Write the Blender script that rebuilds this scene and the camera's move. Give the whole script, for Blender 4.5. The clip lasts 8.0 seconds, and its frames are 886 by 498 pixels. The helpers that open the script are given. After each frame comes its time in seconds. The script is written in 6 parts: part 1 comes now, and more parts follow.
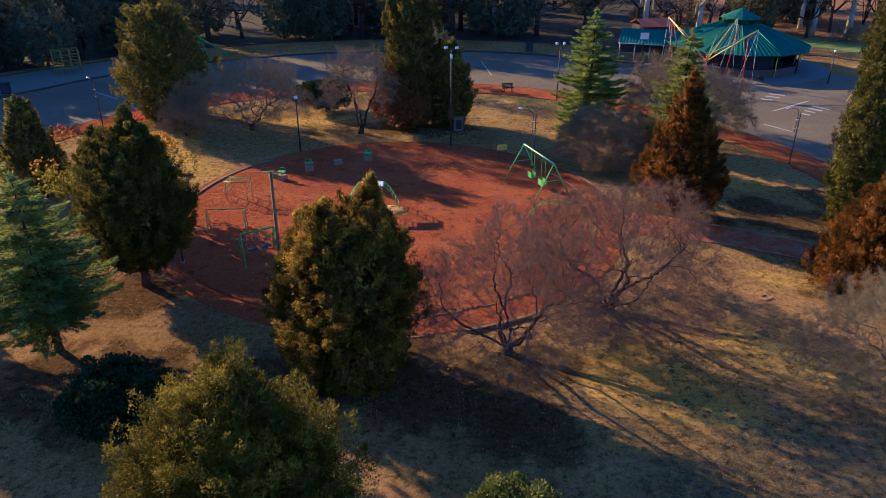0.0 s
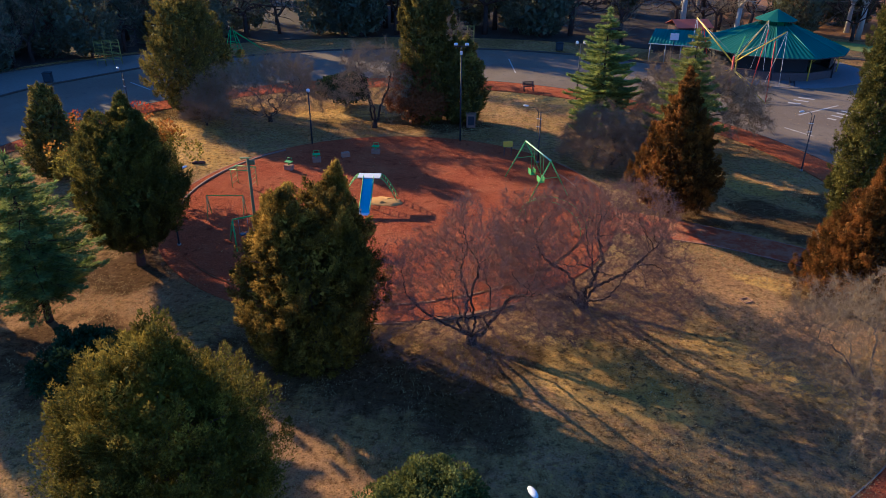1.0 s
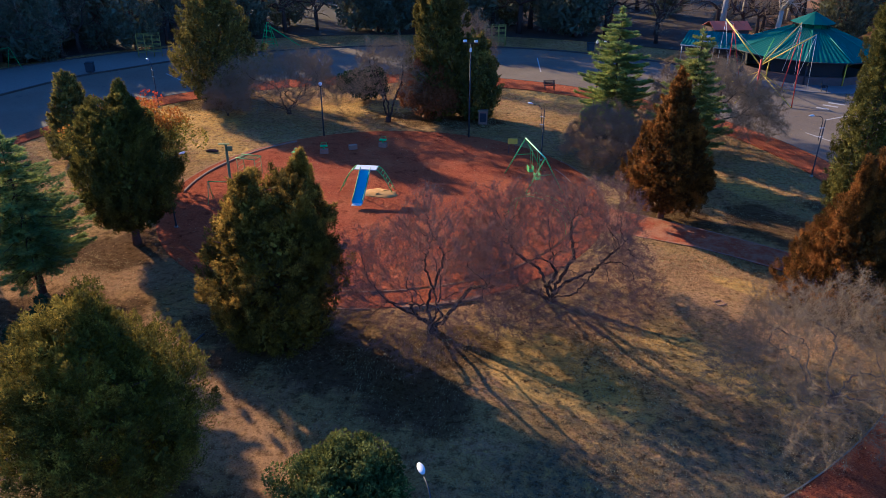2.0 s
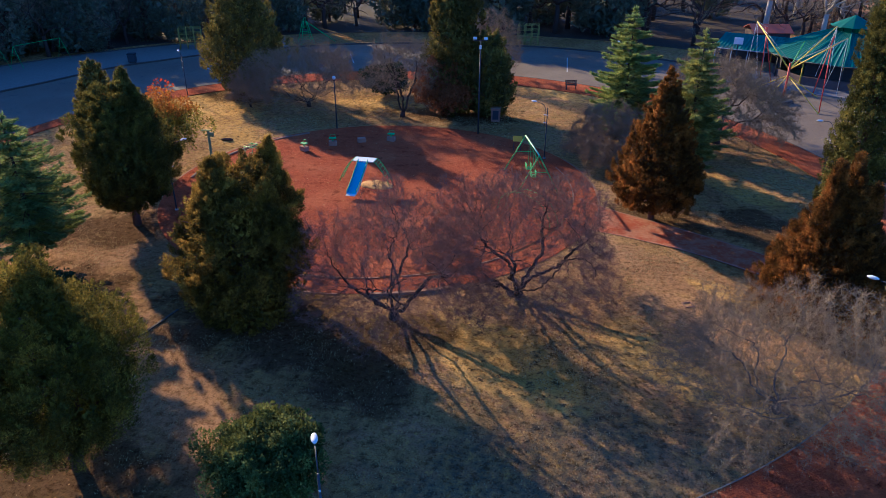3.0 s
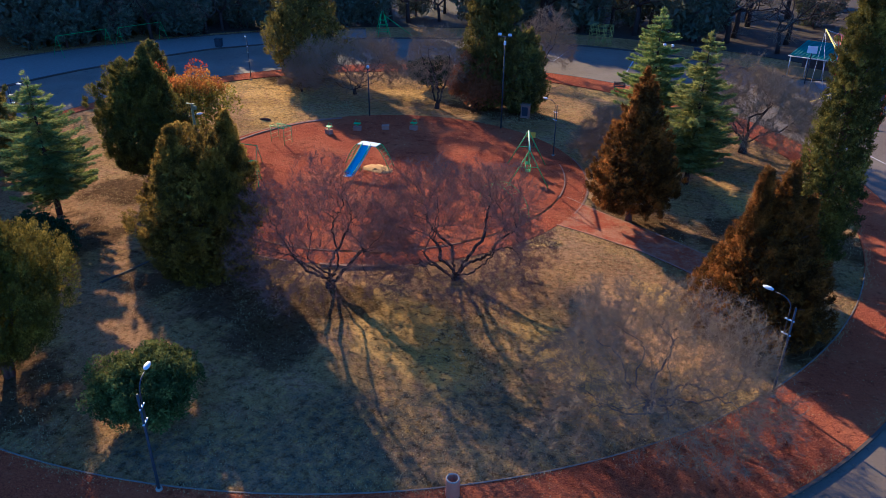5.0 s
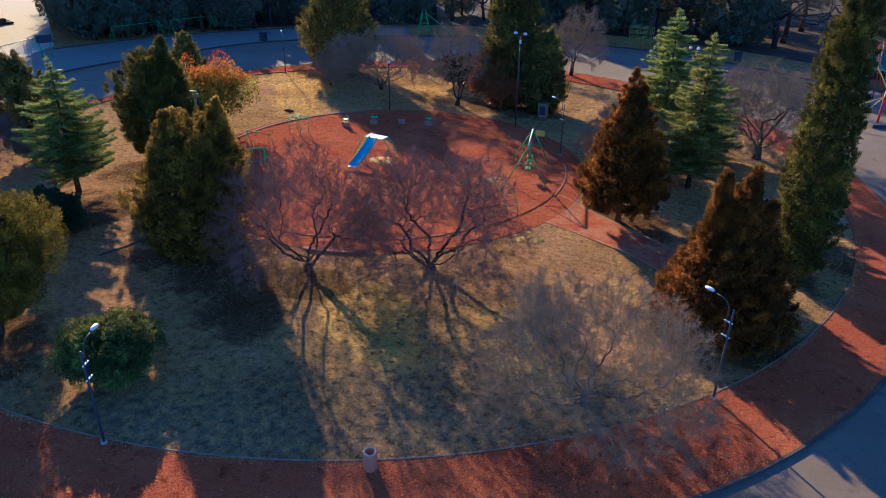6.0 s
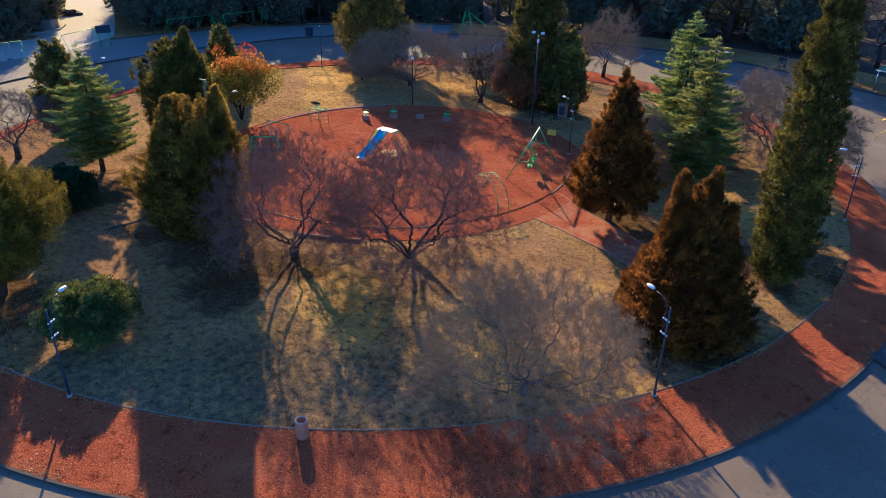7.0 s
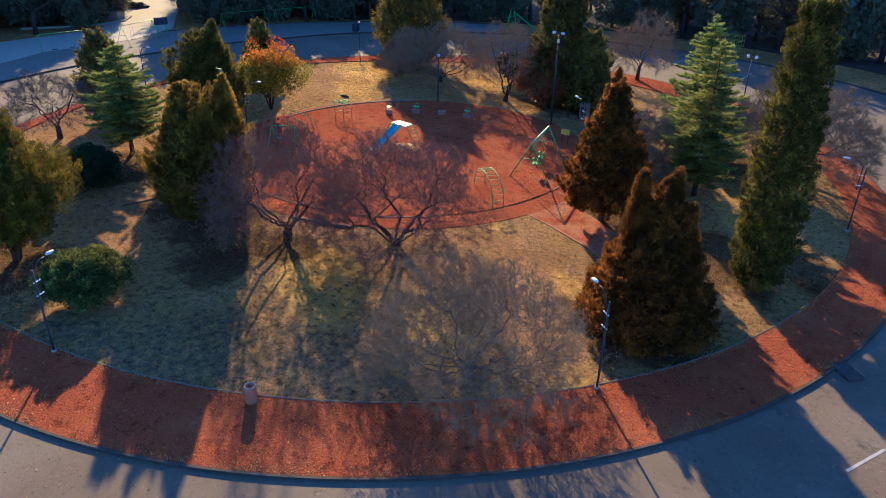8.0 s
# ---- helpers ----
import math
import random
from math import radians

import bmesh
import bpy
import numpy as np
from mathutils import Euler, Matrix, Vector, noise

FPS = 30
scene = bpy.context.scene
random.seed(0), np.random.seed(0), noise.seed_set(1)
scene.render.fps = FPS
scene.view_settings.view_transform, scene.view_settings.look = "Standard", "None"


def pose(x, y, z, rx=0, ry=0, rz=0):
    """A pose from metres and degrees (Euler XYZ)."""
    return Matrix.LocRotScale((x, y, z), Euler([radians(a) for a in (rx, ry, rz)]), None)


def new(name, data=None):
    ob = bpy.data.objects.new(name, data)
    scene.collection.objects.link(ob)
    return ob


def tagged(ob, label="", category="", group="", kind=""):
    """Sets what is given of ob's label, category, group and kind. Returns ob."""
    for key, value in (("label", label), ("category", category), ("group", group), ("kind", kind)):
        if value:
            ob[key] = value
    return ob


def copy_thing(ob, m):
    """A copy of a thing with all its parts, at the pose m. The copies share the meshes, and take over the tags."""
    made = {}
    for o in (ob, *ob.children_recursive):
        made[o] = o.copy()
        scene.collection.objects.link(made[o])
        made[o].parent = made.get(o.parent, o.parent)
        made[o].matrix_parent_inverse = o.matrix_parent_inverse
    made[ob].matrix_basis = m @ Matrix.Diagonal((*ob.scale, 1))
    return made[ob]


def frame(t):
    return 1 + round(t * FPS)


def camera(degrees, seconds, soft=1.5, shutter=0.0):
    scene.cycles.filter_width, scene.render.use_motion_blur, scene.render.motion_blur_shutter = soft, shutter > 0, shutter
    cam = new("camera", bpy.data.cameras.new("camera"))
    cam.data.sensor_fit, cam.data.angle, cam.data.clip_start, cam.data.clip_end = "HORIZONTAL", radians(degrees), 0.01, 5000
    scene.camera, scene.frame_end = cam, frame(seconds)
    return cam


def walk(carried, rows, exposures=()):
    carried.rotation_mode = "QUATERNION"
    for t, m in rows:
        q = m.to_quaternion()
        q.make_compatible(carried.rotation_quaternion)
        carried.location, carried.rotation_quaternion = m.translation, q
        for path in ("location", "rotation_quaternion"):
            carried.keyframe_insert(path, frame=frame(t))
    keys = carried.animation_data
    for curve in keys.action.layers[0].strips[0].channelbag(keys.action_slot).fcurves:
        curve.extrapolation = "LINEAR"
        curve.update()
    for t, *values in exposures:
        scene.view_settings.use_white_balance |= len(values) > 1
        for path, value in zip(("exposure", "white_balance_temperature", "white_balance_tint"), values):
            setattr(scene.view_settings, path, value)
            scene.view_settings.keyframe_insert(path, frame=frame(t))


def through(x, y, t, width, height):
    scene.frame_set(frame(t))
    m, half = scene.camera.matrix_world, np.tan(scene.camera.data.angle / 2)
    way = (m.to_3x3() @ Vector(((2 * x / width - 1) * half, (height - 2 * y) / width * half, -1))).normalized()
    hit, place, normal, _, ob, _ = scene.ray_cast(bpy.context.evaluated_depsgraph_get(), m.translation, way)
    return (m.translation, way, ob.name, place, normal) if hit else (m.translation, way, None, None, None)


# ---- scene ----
cam = camera(64.6, 8.0, soft=0.42)
# seconds; the eye in metres; heading, pitch and roll in degrees
ROWS = [
    (0.0, -0.349, -0.982, 15.864, -0.670, -26.497, 0.206),
    (0.5, 1.221, -1.295, 15.810, 1.586, -26.511, 0.217),
    (1.0, 2.898, -1.550, 15.764, 3.914, -26.528, 0.236),
    (1.5, 4.665, -1.739, 15.724, 6.310, -26.547, 0.262),
    (2.0, 6.507, -1.858, 15.693, 8.771, -26.568, 0.295),
    (2.5, 8.408, -1.901, 15.668, 11.295, -26.592, 0.335),
    (3.0, 10.354, -1.863, 15.651, 13.876, -26.618, 0.383),
    (3.5, 12.334, -1.741, 15.641, 16.513, -26.647, 0.439),
    (4.0, 14.336, -1.534, 15.639, 19.201, -26.678, 0.501),
    (4.5, 16.349, -1.241, 15.643, 21.938, -26.712, 0.571),
    (5.0, 18.364, -0.861, 15.656, 24.720, -26.748, 0.648),
    (5.5, 20.372, -0.395, 15.675, 27.543, -26.786, 0.733),
    (6.0, 22.366, 0.154, 15.702, 30.405, -26.827, 0.824),
    (6.5, 24.341, 0.784, 15.736, 33.301, -26.871, 0.923),
    (7.0, 26.290, 1.491, 15.778, 36.229, -26.916, 1.030),
    (7.5, 28.209, 2.269, 15.827, 39.185, -26.965, 1.144),
    (8.0, 30.097, 3.112, 15.883, 42.166, -27.015, 1.265),
]
walk(cam, [(t, pose(x, y, z, 90 + pitch, 0, yaw) @ pose(0, 0, 0, 0, 0, roll)) for t, x, y, z, yaw, pitch, roll in ROWS],
     exposures=[(0.0, 1.56, 4090, 13), (3.0, 1.6, 3790, 16), (5.0, 1.69, 3790, 16), (8.0, 1.92, 3990, 12)])

# ---- light ----
SUN_FROM = Vector((-0.79, 0.61, math.tan(radians(18.5)))).normalized()
sun_data = bpy.data.lights.new("sun", "SUN")
sun_data.energy, sun_data.angle, sun_data.color = 5.0, radians(0.6), (1.0, 0.562, 0.14)
sun = new("sun", sun_data)
sun.rotation_euler = (-SUN_FROM).to_track_quat("-Z", "Y").to_euler()
world = bpy.data.worlds.new("sky")
scene.world = world
world.use_nodes = True
sky = world.node_tree.nodes.new("ShaderNodeTexSky")
sky.sky_type, sky.sun_disc = "NISHITA", False
sky.ozone_density, sky.dust_density = 4.0, 0.4
sky.sun_elevation, sky.sun_rotation = radians(18.5), math.atan2(-0.79, 0.61)
background = world.node_tree.nodes["Background"]
background.inputs["Strength"].default_value = 0.0644
world.node_tree.links.new(sky.outputs[0], background.inputs["Color"])


# ---- materials ----
class Nodes:
    """A short way to write node materials."""

    def __init__(self, name):
        self.mat = bpy.data.materials.new(name)
        self.mat.use_nodes = True
        self.tree = self.mat.node_tree
        self.shader = self.tree.nodes["Principled BSDF"]
        self.out = self.tree.nodes["Material Output"]
        self.place = self.add("ShaderNodeTexCoord").outputs["Object"]

    def add(self, kind):
        return self.tree.nodes.new(kind)

    def link(self, a, b):
        self.tree.links.new(a, b)

    def put(self, socket, value):
        if hasattr(value, "is_output"):
            self.link(value, socket)
        elif isinstance(value, tuple):
            socket.default_value = (*value, 1.0) if len(value) == 3 and len(socket.default_value) == 4 else value
        else:
            socket.default_value = value

    def noise(self, scale, detail=4.0, rough=0.6, place=None, distort=0.0):
        n = self.add("ShaderNodeTexNoise")
        self.link(place or self.place, n.inputs["Vector"])
        n.inputs["Scale"].default_value, n.inputs["Detail"].default_value = scale, detail
        n.inputs["Roughness"].default_value, n.inputs["Distortion"].default_value = rough, distort
        return n.outputs["Fac"]

    def ramp(self, fac, low, high):
        n = self.add("ShaderNodeMapRange")
        n.interpolation_type = "SMOOTHSTEP"
        self.link(fac, n.inputs[0])
        n.inputs[1].default_value, n.inputs[2].default_value = low, high
        return n.outputs[0]

    def mix(self, fac, a, b, blend="MIX"):
        n = self.add("ShaderNodeMix")
        n.data_type, n.blend_type = "RGBA", blend
        self.put(n.inputs[0], fac)
        self.put(n.inputs[6], a)
        self.put(n.inputs[7], b)
        return n.outputs[2]

    def math(self, kind, a, b=0.0, clamp=False):
        n = self.add("ShaderNodeMath")
        n.operation, n.use_clamp = kind, clamp
        self.put(n.inputs[0], a)
        self.put(n.inputs[1], b)
        return n.outputs[0]

    def bump(self, height, strength, distance=0.02):
        n = self.add("ShaderNodeBump")
        n.inputs["Strength"].default_value, n.inputs["Distance"].default_value = strength, distance
        self.link(height, n.inputs["Height"])
        self.link(n.outputs[0], self.shader.inputs["Normal"])

    def done(self, colour, rough=0.9, metal=0.0, specular=0.3):
        self.put(self.shader.inputs["Base Color"], colour)
        self.put(self.shader.inputs["Roughness"], rough)
        self.shader.inputs["Metallic"].default_value = metal
        self.shader.inputs["Specular IOR Level"].default_value = specular
        return self.mat


def patch(n, x, y, rx, ry, turn, ragged=0.55):
    """A worn patch with a ragged rim: 1 inside, 0 outside."""
    m = n.add("ShaderNodeMapping")
    m.vector_type = "TEXTURE"
    n.link(n.place, m.inputs["Vector"])
    m.inputs["Location"].default_value = (x, y, 0)
    m.inputs["Rotation"].default_value = (0, 0, radians(turn))
    m.inputs["Scale"].default_value = (rx, ry, 1e3)
    length = n.add("ShaderNodeVectorMath")
    length.operation = "LENGTH"
    n.link(m.outputs[0], length.inputs[0])
    rim = n.math("ADD", length.outputs["Value"], n.math("MULTIPLY", n.math("SUBTRACT", n.noise(0.45, 6, 0.65), 0.5), ragged * 2.6))
    return n.ramp(rim, 1.15, 0.7)


def lawn_material():
    n = Nodes("dry lawn")
    big, mid, fine, grit = n.noise(0.16, 5), n.noise(0.7, 6, 0.7), n.noise(6, 6, 0.75), n.noise(38, 4, 0.8)
    tuft = n.noise(2.4, 5, 0.7)
    straw = n.mix(fine, (0.17, 0.106, 0.0429), (0.72, 0.464, 0.154))
    earth = n.mix(fine, (0.2, 0.117, 0.0566), (0.65, 0.389, 0.172))
    green = n.mix(fine, (0.1, 0.085, 0.0566), (0.265, 0.213, 0.128))
    base = n.mix(n.ramp(n.math("ADD", n.math("MULTIPLY", mid, 0.6), n.math("MULTIPLY", tuft, 0.4)), 0.46, 0.57), straw, earth)
    base = n.mix(n.math("MULTIPLY", n.ramp(tuft, 0.55, 0.65), n.ramp(fine, 0.35, 0.6)), base, n.mix(grit, (0.38, 0.238, 0.0601), (0.8, 0.518, 0.129)))
    base = n.mix(n.ramp(tuft, 0.46, 0.36), base, n.mix(fine, (0.1, 0.065, 0.0292), (0.32, 0.221, 0.0858)))
    bare = None
    for spot in ((-13.5, 24.5, 6.5, 3.6, 60), (-5.0, 16.2, 5.0, 1.9, -40), (-1.0, 13.0, 3.2, 1.6, -50), (12.6, 29.0, 6.0, 2.0, -25),
                 (17.3, 24.3, 3.5, 2.2, 30), (8.5, 23.4, 3.5, 1.2, 25), (8.0, 27.0, 5.0, 1.9, 12), (12.5, 25.6, 3.6, 1.5, 0), (3.0, 23.0, 4.0, 1.0, 10), (-21.0, 45.5, 5.0, 3.5, -30), (-22.0, 21.5, 5.0, 3.0, 0)):
        p = patch(n, *spot)
        bare = p if bare is None else n.math("MAXIMUM", bare, p)
    lush = None
    for spot in ((9.5, 14.2, 6.0, 3.2, 35), (6.0, 11.2, 5.0, 1.6, 15), (15.5, 18.5, 5.0, 2.2, 48), (50.0, 89.0, 9.0, 2.6, -10)):
        p = patch(n, *spot, 0.8)
        lush = p if lush is None else n.math("MAXIMUM", lush, p)
    base = n.mix(n.math("MULTIPLY", lush, n.math("MULTIPLY", n.ramp(fine, 0.3, 0.6), n.ramp(tuft, 0.62, 0.42))), base, green)
    base = n.mix(n.math("MULTIPLY", bare, 0.9), base, earth)
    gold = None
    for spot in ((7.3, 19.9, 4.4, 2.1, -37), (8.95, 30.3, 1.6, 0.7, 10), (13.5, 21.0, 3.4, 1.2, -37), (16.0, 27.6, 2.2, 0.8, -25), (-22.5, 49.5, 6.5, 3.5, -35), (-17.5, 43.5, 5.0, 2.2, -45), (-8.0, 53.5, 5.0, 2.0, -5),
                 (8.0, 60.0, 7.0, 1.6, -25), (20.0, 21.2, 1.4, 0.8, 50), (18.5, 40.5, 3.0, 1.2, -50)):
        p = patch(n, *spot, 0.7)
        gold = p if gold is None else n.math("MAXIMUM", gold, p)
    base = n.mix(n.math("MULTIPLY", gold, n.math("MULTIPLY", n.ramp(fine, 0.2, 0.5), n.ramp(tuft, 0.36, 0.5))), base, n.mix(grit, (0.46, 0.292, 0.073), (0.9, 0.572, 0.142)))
    # tree shade painted as dark litter patches, some stretched down-sun of the crowns
    shade_duff = None
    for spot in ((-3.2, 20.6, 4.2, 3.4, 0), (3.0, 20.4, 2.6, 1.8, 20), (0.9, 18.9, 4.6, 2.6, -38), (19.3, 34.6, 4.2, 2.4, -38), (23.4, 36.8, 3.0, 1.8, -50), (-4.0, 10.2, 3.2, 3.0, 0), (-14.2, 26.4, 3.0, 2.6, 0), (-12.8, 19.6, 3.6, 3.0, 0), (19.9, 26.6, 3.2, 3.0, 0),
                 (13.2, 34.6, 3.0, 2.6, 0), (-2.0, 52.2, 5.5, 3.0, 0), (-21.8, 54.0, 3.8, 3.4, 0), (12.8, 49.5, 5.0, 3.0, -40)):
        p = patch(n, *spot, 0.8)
        shade_duff = p if shade_duff is None else n.math("MAXIMUM", shade_duff, p)
    base = n.mix(n.math("MULTIPLY", shade_duff, 0.82), base, n.mix(fine, (0.035, 0.024, 0.0137), (0.15, 0.0918, 0.0429)))
    base = n.mix(n.ramp(big, 0.35, 0.75), base, (0.66, 0.626, 0.54), "MULTIPLY")
    base = n.mix(n.ramp(grit, 0.62, 0.78), base, (0.12, 0.07, 0.0258))
    speck = n.noise(16, 4, 0.8)
    base = n.mix(n.ramp(speck, 0.47, 0.35), base, (0.4, 0.37, 0.34), "MULTIPLY")
    clump = n.noise(3.4, 5, 0.75)
    base = n.mix(n.ramp(clump, 0.5, 0.38), base, (0.58, 0.55, 0.5), "MULTIPLY")
    base = n.mix(n.ramp(clump, 0.54, 0.66), base, n.mix(1.0, base, (1.3, 1.2, 1.0), "MULTIPLY"))
    base = n.mix(n.ramp(speck, 0.58, 0.72), base, n.mix(1.0, base, (1.45, 1.4, 1.3), "MULTIPLY"))
    n.bump(n.math("ADD", n.math("MULTIPLY", speck, 0.8), n.math("ADD", fine, n.math("MULTIPLY", mid, 1.6))), 1.0, 0.17)
    return n.done(base, 1.0, specular=0.0)


def gravel_material():
    n = Nodes("red gravel")
    big, mid, grit, stones = n.noise(0.3, 5), n.noise(2.2, 6, 0.7), n.noise(20, 5, 0.85), n.noise(9.5, 3, 0.7)
    base = n.mix(n.ramp(grit, 0.3, 0.7), (0.106, 0.0254, 0.0143), (0.499, 0.143, 0.0494))
    base = n.mix(n.ramp(big, 0.42, 0.72), base, n.mix(grit, (0.192, 0.0532, 0.0239), (0.528, 0.188, 0.067)))
    base = n.mix(n.ramp(stones, 0.60, 0.72), base, n.mix(grit, (0.269, 0.103, 0.0479), (0.557, 0.261, 0.12)))
    base = n.mix(n.ramp(stones, 0.42, 0.33), base, (0.154, 0.0426, 0.0239))
    trod = n.noise(1.3, 6, 0.75)
    base = n.mix(n.ramp(trod, 0.54, 0.66), base, n.mix(1.0, base, (0.55, 0.53, 0.56), "MULTIPLY"))
    base = n.mix(n.ramp(trod, 0.42, 0.32), base, n.mix(1.0, base, (1.3, 1.25, 1.2), "MULTIPLY"))
    base = n.mix(n.ramp(mid, 0.62, 0.8), base, (0.269, 0.138, 0.0759))
    n.bump(n.math("ADD", n.math("MULTIPLY", grit, 0.6), n.math("ADD", stones, n.math("MULTIPLY", mid, 1.5))), 1.0, 0.11)
    return n.done(base, 1.0, specular=0.0)


def asphalt_material():
    n = Nodes("worn asphalt")
    big, mid, grit, fleck = n.noise(0.12, 5), n.noise(1.1, 6, 0.7), n.noise(60, 3, 0.8), n.noise(9, 5, 0.75)
    base = n.mix(grit, (0.0818, 0.0607, 0.0405), (0.195, 0.147, 0.0966))
    base = n.mix(n.ramp(big, 0.4, 0.7), base, n.mix(mid, (0.13, 0.103, 0.0708), (0.219, 0.173, 0.12)))
    base = n.mix(n.ramp(n.noise(0.6, 8, 0.75), 0.58, 0.68), base, (0.0884, 0.0736, 0.057))
    base = n.mix(n.ramp(fleck, 0.60, 0.72), base, (0.251, 0.202, 0.147))
    base = n.mix(n.ramp(fleck, 0.42, 0.32), base, (0.0651, 0.0552, 0.0442))
    # thin cracks along the level line of a broad noise
    wander = n.noise(0.35, 7, 0.6, distort=0.6)
    crack = n.ramp(n.math("ABSOLUTE", n.math("SUBTRACT", wander, 0.5)), 0.006, 0.0)
    base = n.mix(n.math("MULTIPLY", crack, 0.4), base, (0.0465, 0.0386, 0.0322))
    n.bump(n.math("ADD", grit, fleck), 0.4, 0.015)
    return n.done(base, n.math("ADD", n.math("MULTIPLY", mid, 0.2), 0.75), specular=0.12)


def concrete_material(name, a, b):
    n = Nodes(name)
    mid, grit = n.noise(3.0, 6, 0.7), n.noise(45, 4, 0.8)
    base = n.mix(mid, a, b)
    base = n.mix(n.ramp(grit, 0.55, 0.8), base, (0.12, 0.10, 0.08))
    n.bump(grit, 0.4, 0.01)
    return n.done(base, 0.95, specular=0.1)


def leaf_material(name, dark, light, tip=None, through=0.14, gold=0.45):
    """Foliage: each spray its own shade, broad drifts of colour over the crown, some light let through."""
    n = Nodes(name)
    island = n.add("ShaderNodeNewGeometry").outputs["Random Per Island"]
    drift = n.ramp(n.noise(1.1, 5, 0.7), 0.42, 0.7)
    colour = n.mix(n.math("ADD", n.math("MULTIPLY", island, 0.5), n.math("MULTIPLY", n.noise(4.5, 3, 0.6), 0.5)), dark, light)
    if tip:
        colour = n.mix(n.math("MULTIPLY", drift, n.math("ADD", n.math("MULTIPLY", island, 0.4), 0.4)), colour, tip)
    shift = n.add("ShaderNodeHueSaturation")
    turn = n.add("ShaderNodeObjectInfo").outputs["Random"]
    n.put(shift.inputs["Value"], n.math("ADD", n.math("MULTIPLY", turn, 0.3), 0.85))
    n.link(colour, shift.inputs["Color"])
    colour = shift.outputs[0]
    mat = n.done(colour, 0.8, specular=0.1)
    glow = n.add("ShaderNodeBsdfTranslucent")
    n.link(n.mix(gold, colour, n.mix(1.0, colour, (1.55, 1.22, 0.42), "MULTIPLY")), glow.inputs["Color"])
    both = n.add("ShaderNodeMixShader")
    both.inputs[0].default_value = through
    n.link(n.shader.outputs[0], both.inputs[1])
    n.link(glow.outputs[0], both.inputs[2])
    n.link(both.outputs[0], n.out.inputs["Surface"])
    return mat


def autumn_material():
    """Leaves turning from the top down: red crown, then orange, then yellow green."""
    n = Nodes("turning autumn leaves")
    island = n.add("ShaderNodeNewGeometry").outputs["Random Per Island"]
    split = n.add("ShaderNodeSeparateXYZ")
    n.link(n.place, split.inputs[0])
    high = n.math("ADD", split.outputs["Z"], n.math("MULTIPLY", n.math("SUBTRACT", n.noise(0.9, 4, 0.7), 0.5), 3.5))
    low = n.mix(island, (0.09, 0.09, 0.01), (0.37, 0.3, 0.014))
    mid = n.mix(island, (0.27, 0.085, 0.005), (0.46, 0.185, 0.008))
    top = n.mix(island, (0.2, 0.016, 0.004), (0.42, 0.055, 0.006))
    colour = n.mix(n.ramp(high, 3.4, 4.6), low, n.mix(n.ramp(high, 4.6, 5.6), mid, top))
    mat = n.done(colour, 0.7, specular=0.2)
    glow = n.add("ShaderNodeBsdfTranslucent")
    n.link(colour, glow.inputs["Color"])
    both = n.add("ShaderNodeMixShader")
    both.inputs[0].default_value = 0.4
    n.link(n.shader.outputs[0], both.inputs[1])
    n.link(glow.outputs[0], both.inputs[2])
    n.link(both.outputs[0], n.out.inputs["Surface"])
    return mat


def bark_material(name, a, b):
    n = Nodes(name)
    stretch = n.add("ShaderNodeMapping")
    n.link(n.place, stretch.inputs["Vector"])
    stretch.inputs["Scale"].default_value = (1, 1, 0.25)
    ridges = n.noise(14, 6, 0.8, stretch.outputs[0])
    n.bump(ridges, 0.9, 0.03)
    return n.done(n.mix(ridges, a, b), 1.0, specular=0.04)


def paint_material(name, colour, rough=0.45, metal=0.0, wear=0.5):
    n = Nodes(name)
    mid, grit = n.noise(5, 6, 0.75), n.noise(40, 4, 0.7)
    darker = tuple(c * 0.6 for c in colour)
    base = n.mix(mid, darker, colour)
    base = n.mix(n.math("MULTIPLY", n.ramp(n.math("ADD", mid, n.math("MULTIPLY", grit, 0.4)), 0.82, 0.95), wear), base, (0.16, 0.09, 0.05))
    n.bump(grit, 0.15, 0.004)
    return n.done(base, n.math("ADD", n.math("MULTIPLY", mid, 0.3), rough), metal, 0.45)


def dusty_path_material():
    n = Nodes("earth with thin red gravel")
    mid, fine, grit = n.noise(0.9, 6, 0.75), n.noise(6, 6, 0.75), n.noise(24, 4, 0.85)
    base = n.mix(fine, (0.2, 0.088, 0.045), (0.6, 0.28, 0.145))
    base = n.mix(n.ramp(mid, 0.4, 0.6), base, n.mix(grit, (0.16, 0.038, 0.018), (0.52, 0.15, 0.058)))
    base = n.mix(n.ramp(grit, 0.62, 0.76), base, (0.1, 0.05, 0.03))
    n.bump(n.math("ADD", grit, n.math("MULTIPLY", mid, 1.5)), 1.0, 0.09)
    return n.done(base, 1.0, specular=0.0)


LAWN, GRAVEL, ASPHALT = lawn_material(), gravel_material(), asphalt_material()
DUSTY = dusty_path_material()
KERB = concrete_material("weathered concrete", (0.23, 0.19, 0.14), (0.42, 0.355, 0.27))
KERB_DARK = concrete_material("stained kerb stone", (0.04, 0.032, 0.026), (0.12, 0.095, 0.072))
PAVING = concrete_material("grey paving", (0.13, 0.115, 0.11), (0.22, 0.195, 0.185))
SAND = concrete_material("pale sandy track", (0.30, 0.25, 0.18), (0.48, 0.41, 0.31))
STONE = concrete_material("rough brown stone", (0.16, 0.09, 0.06), (0.36, 0.22, 0.15))
GREEN_GRASS = concrete_material("short green grass", (0.12, 0.15, 0.035), (0.34, 0.37, 0.08))
VERGE = concrete_material("trodden grey verge", (0.13, 0.108, 0.085), (0.26, 0.22, 0.17))
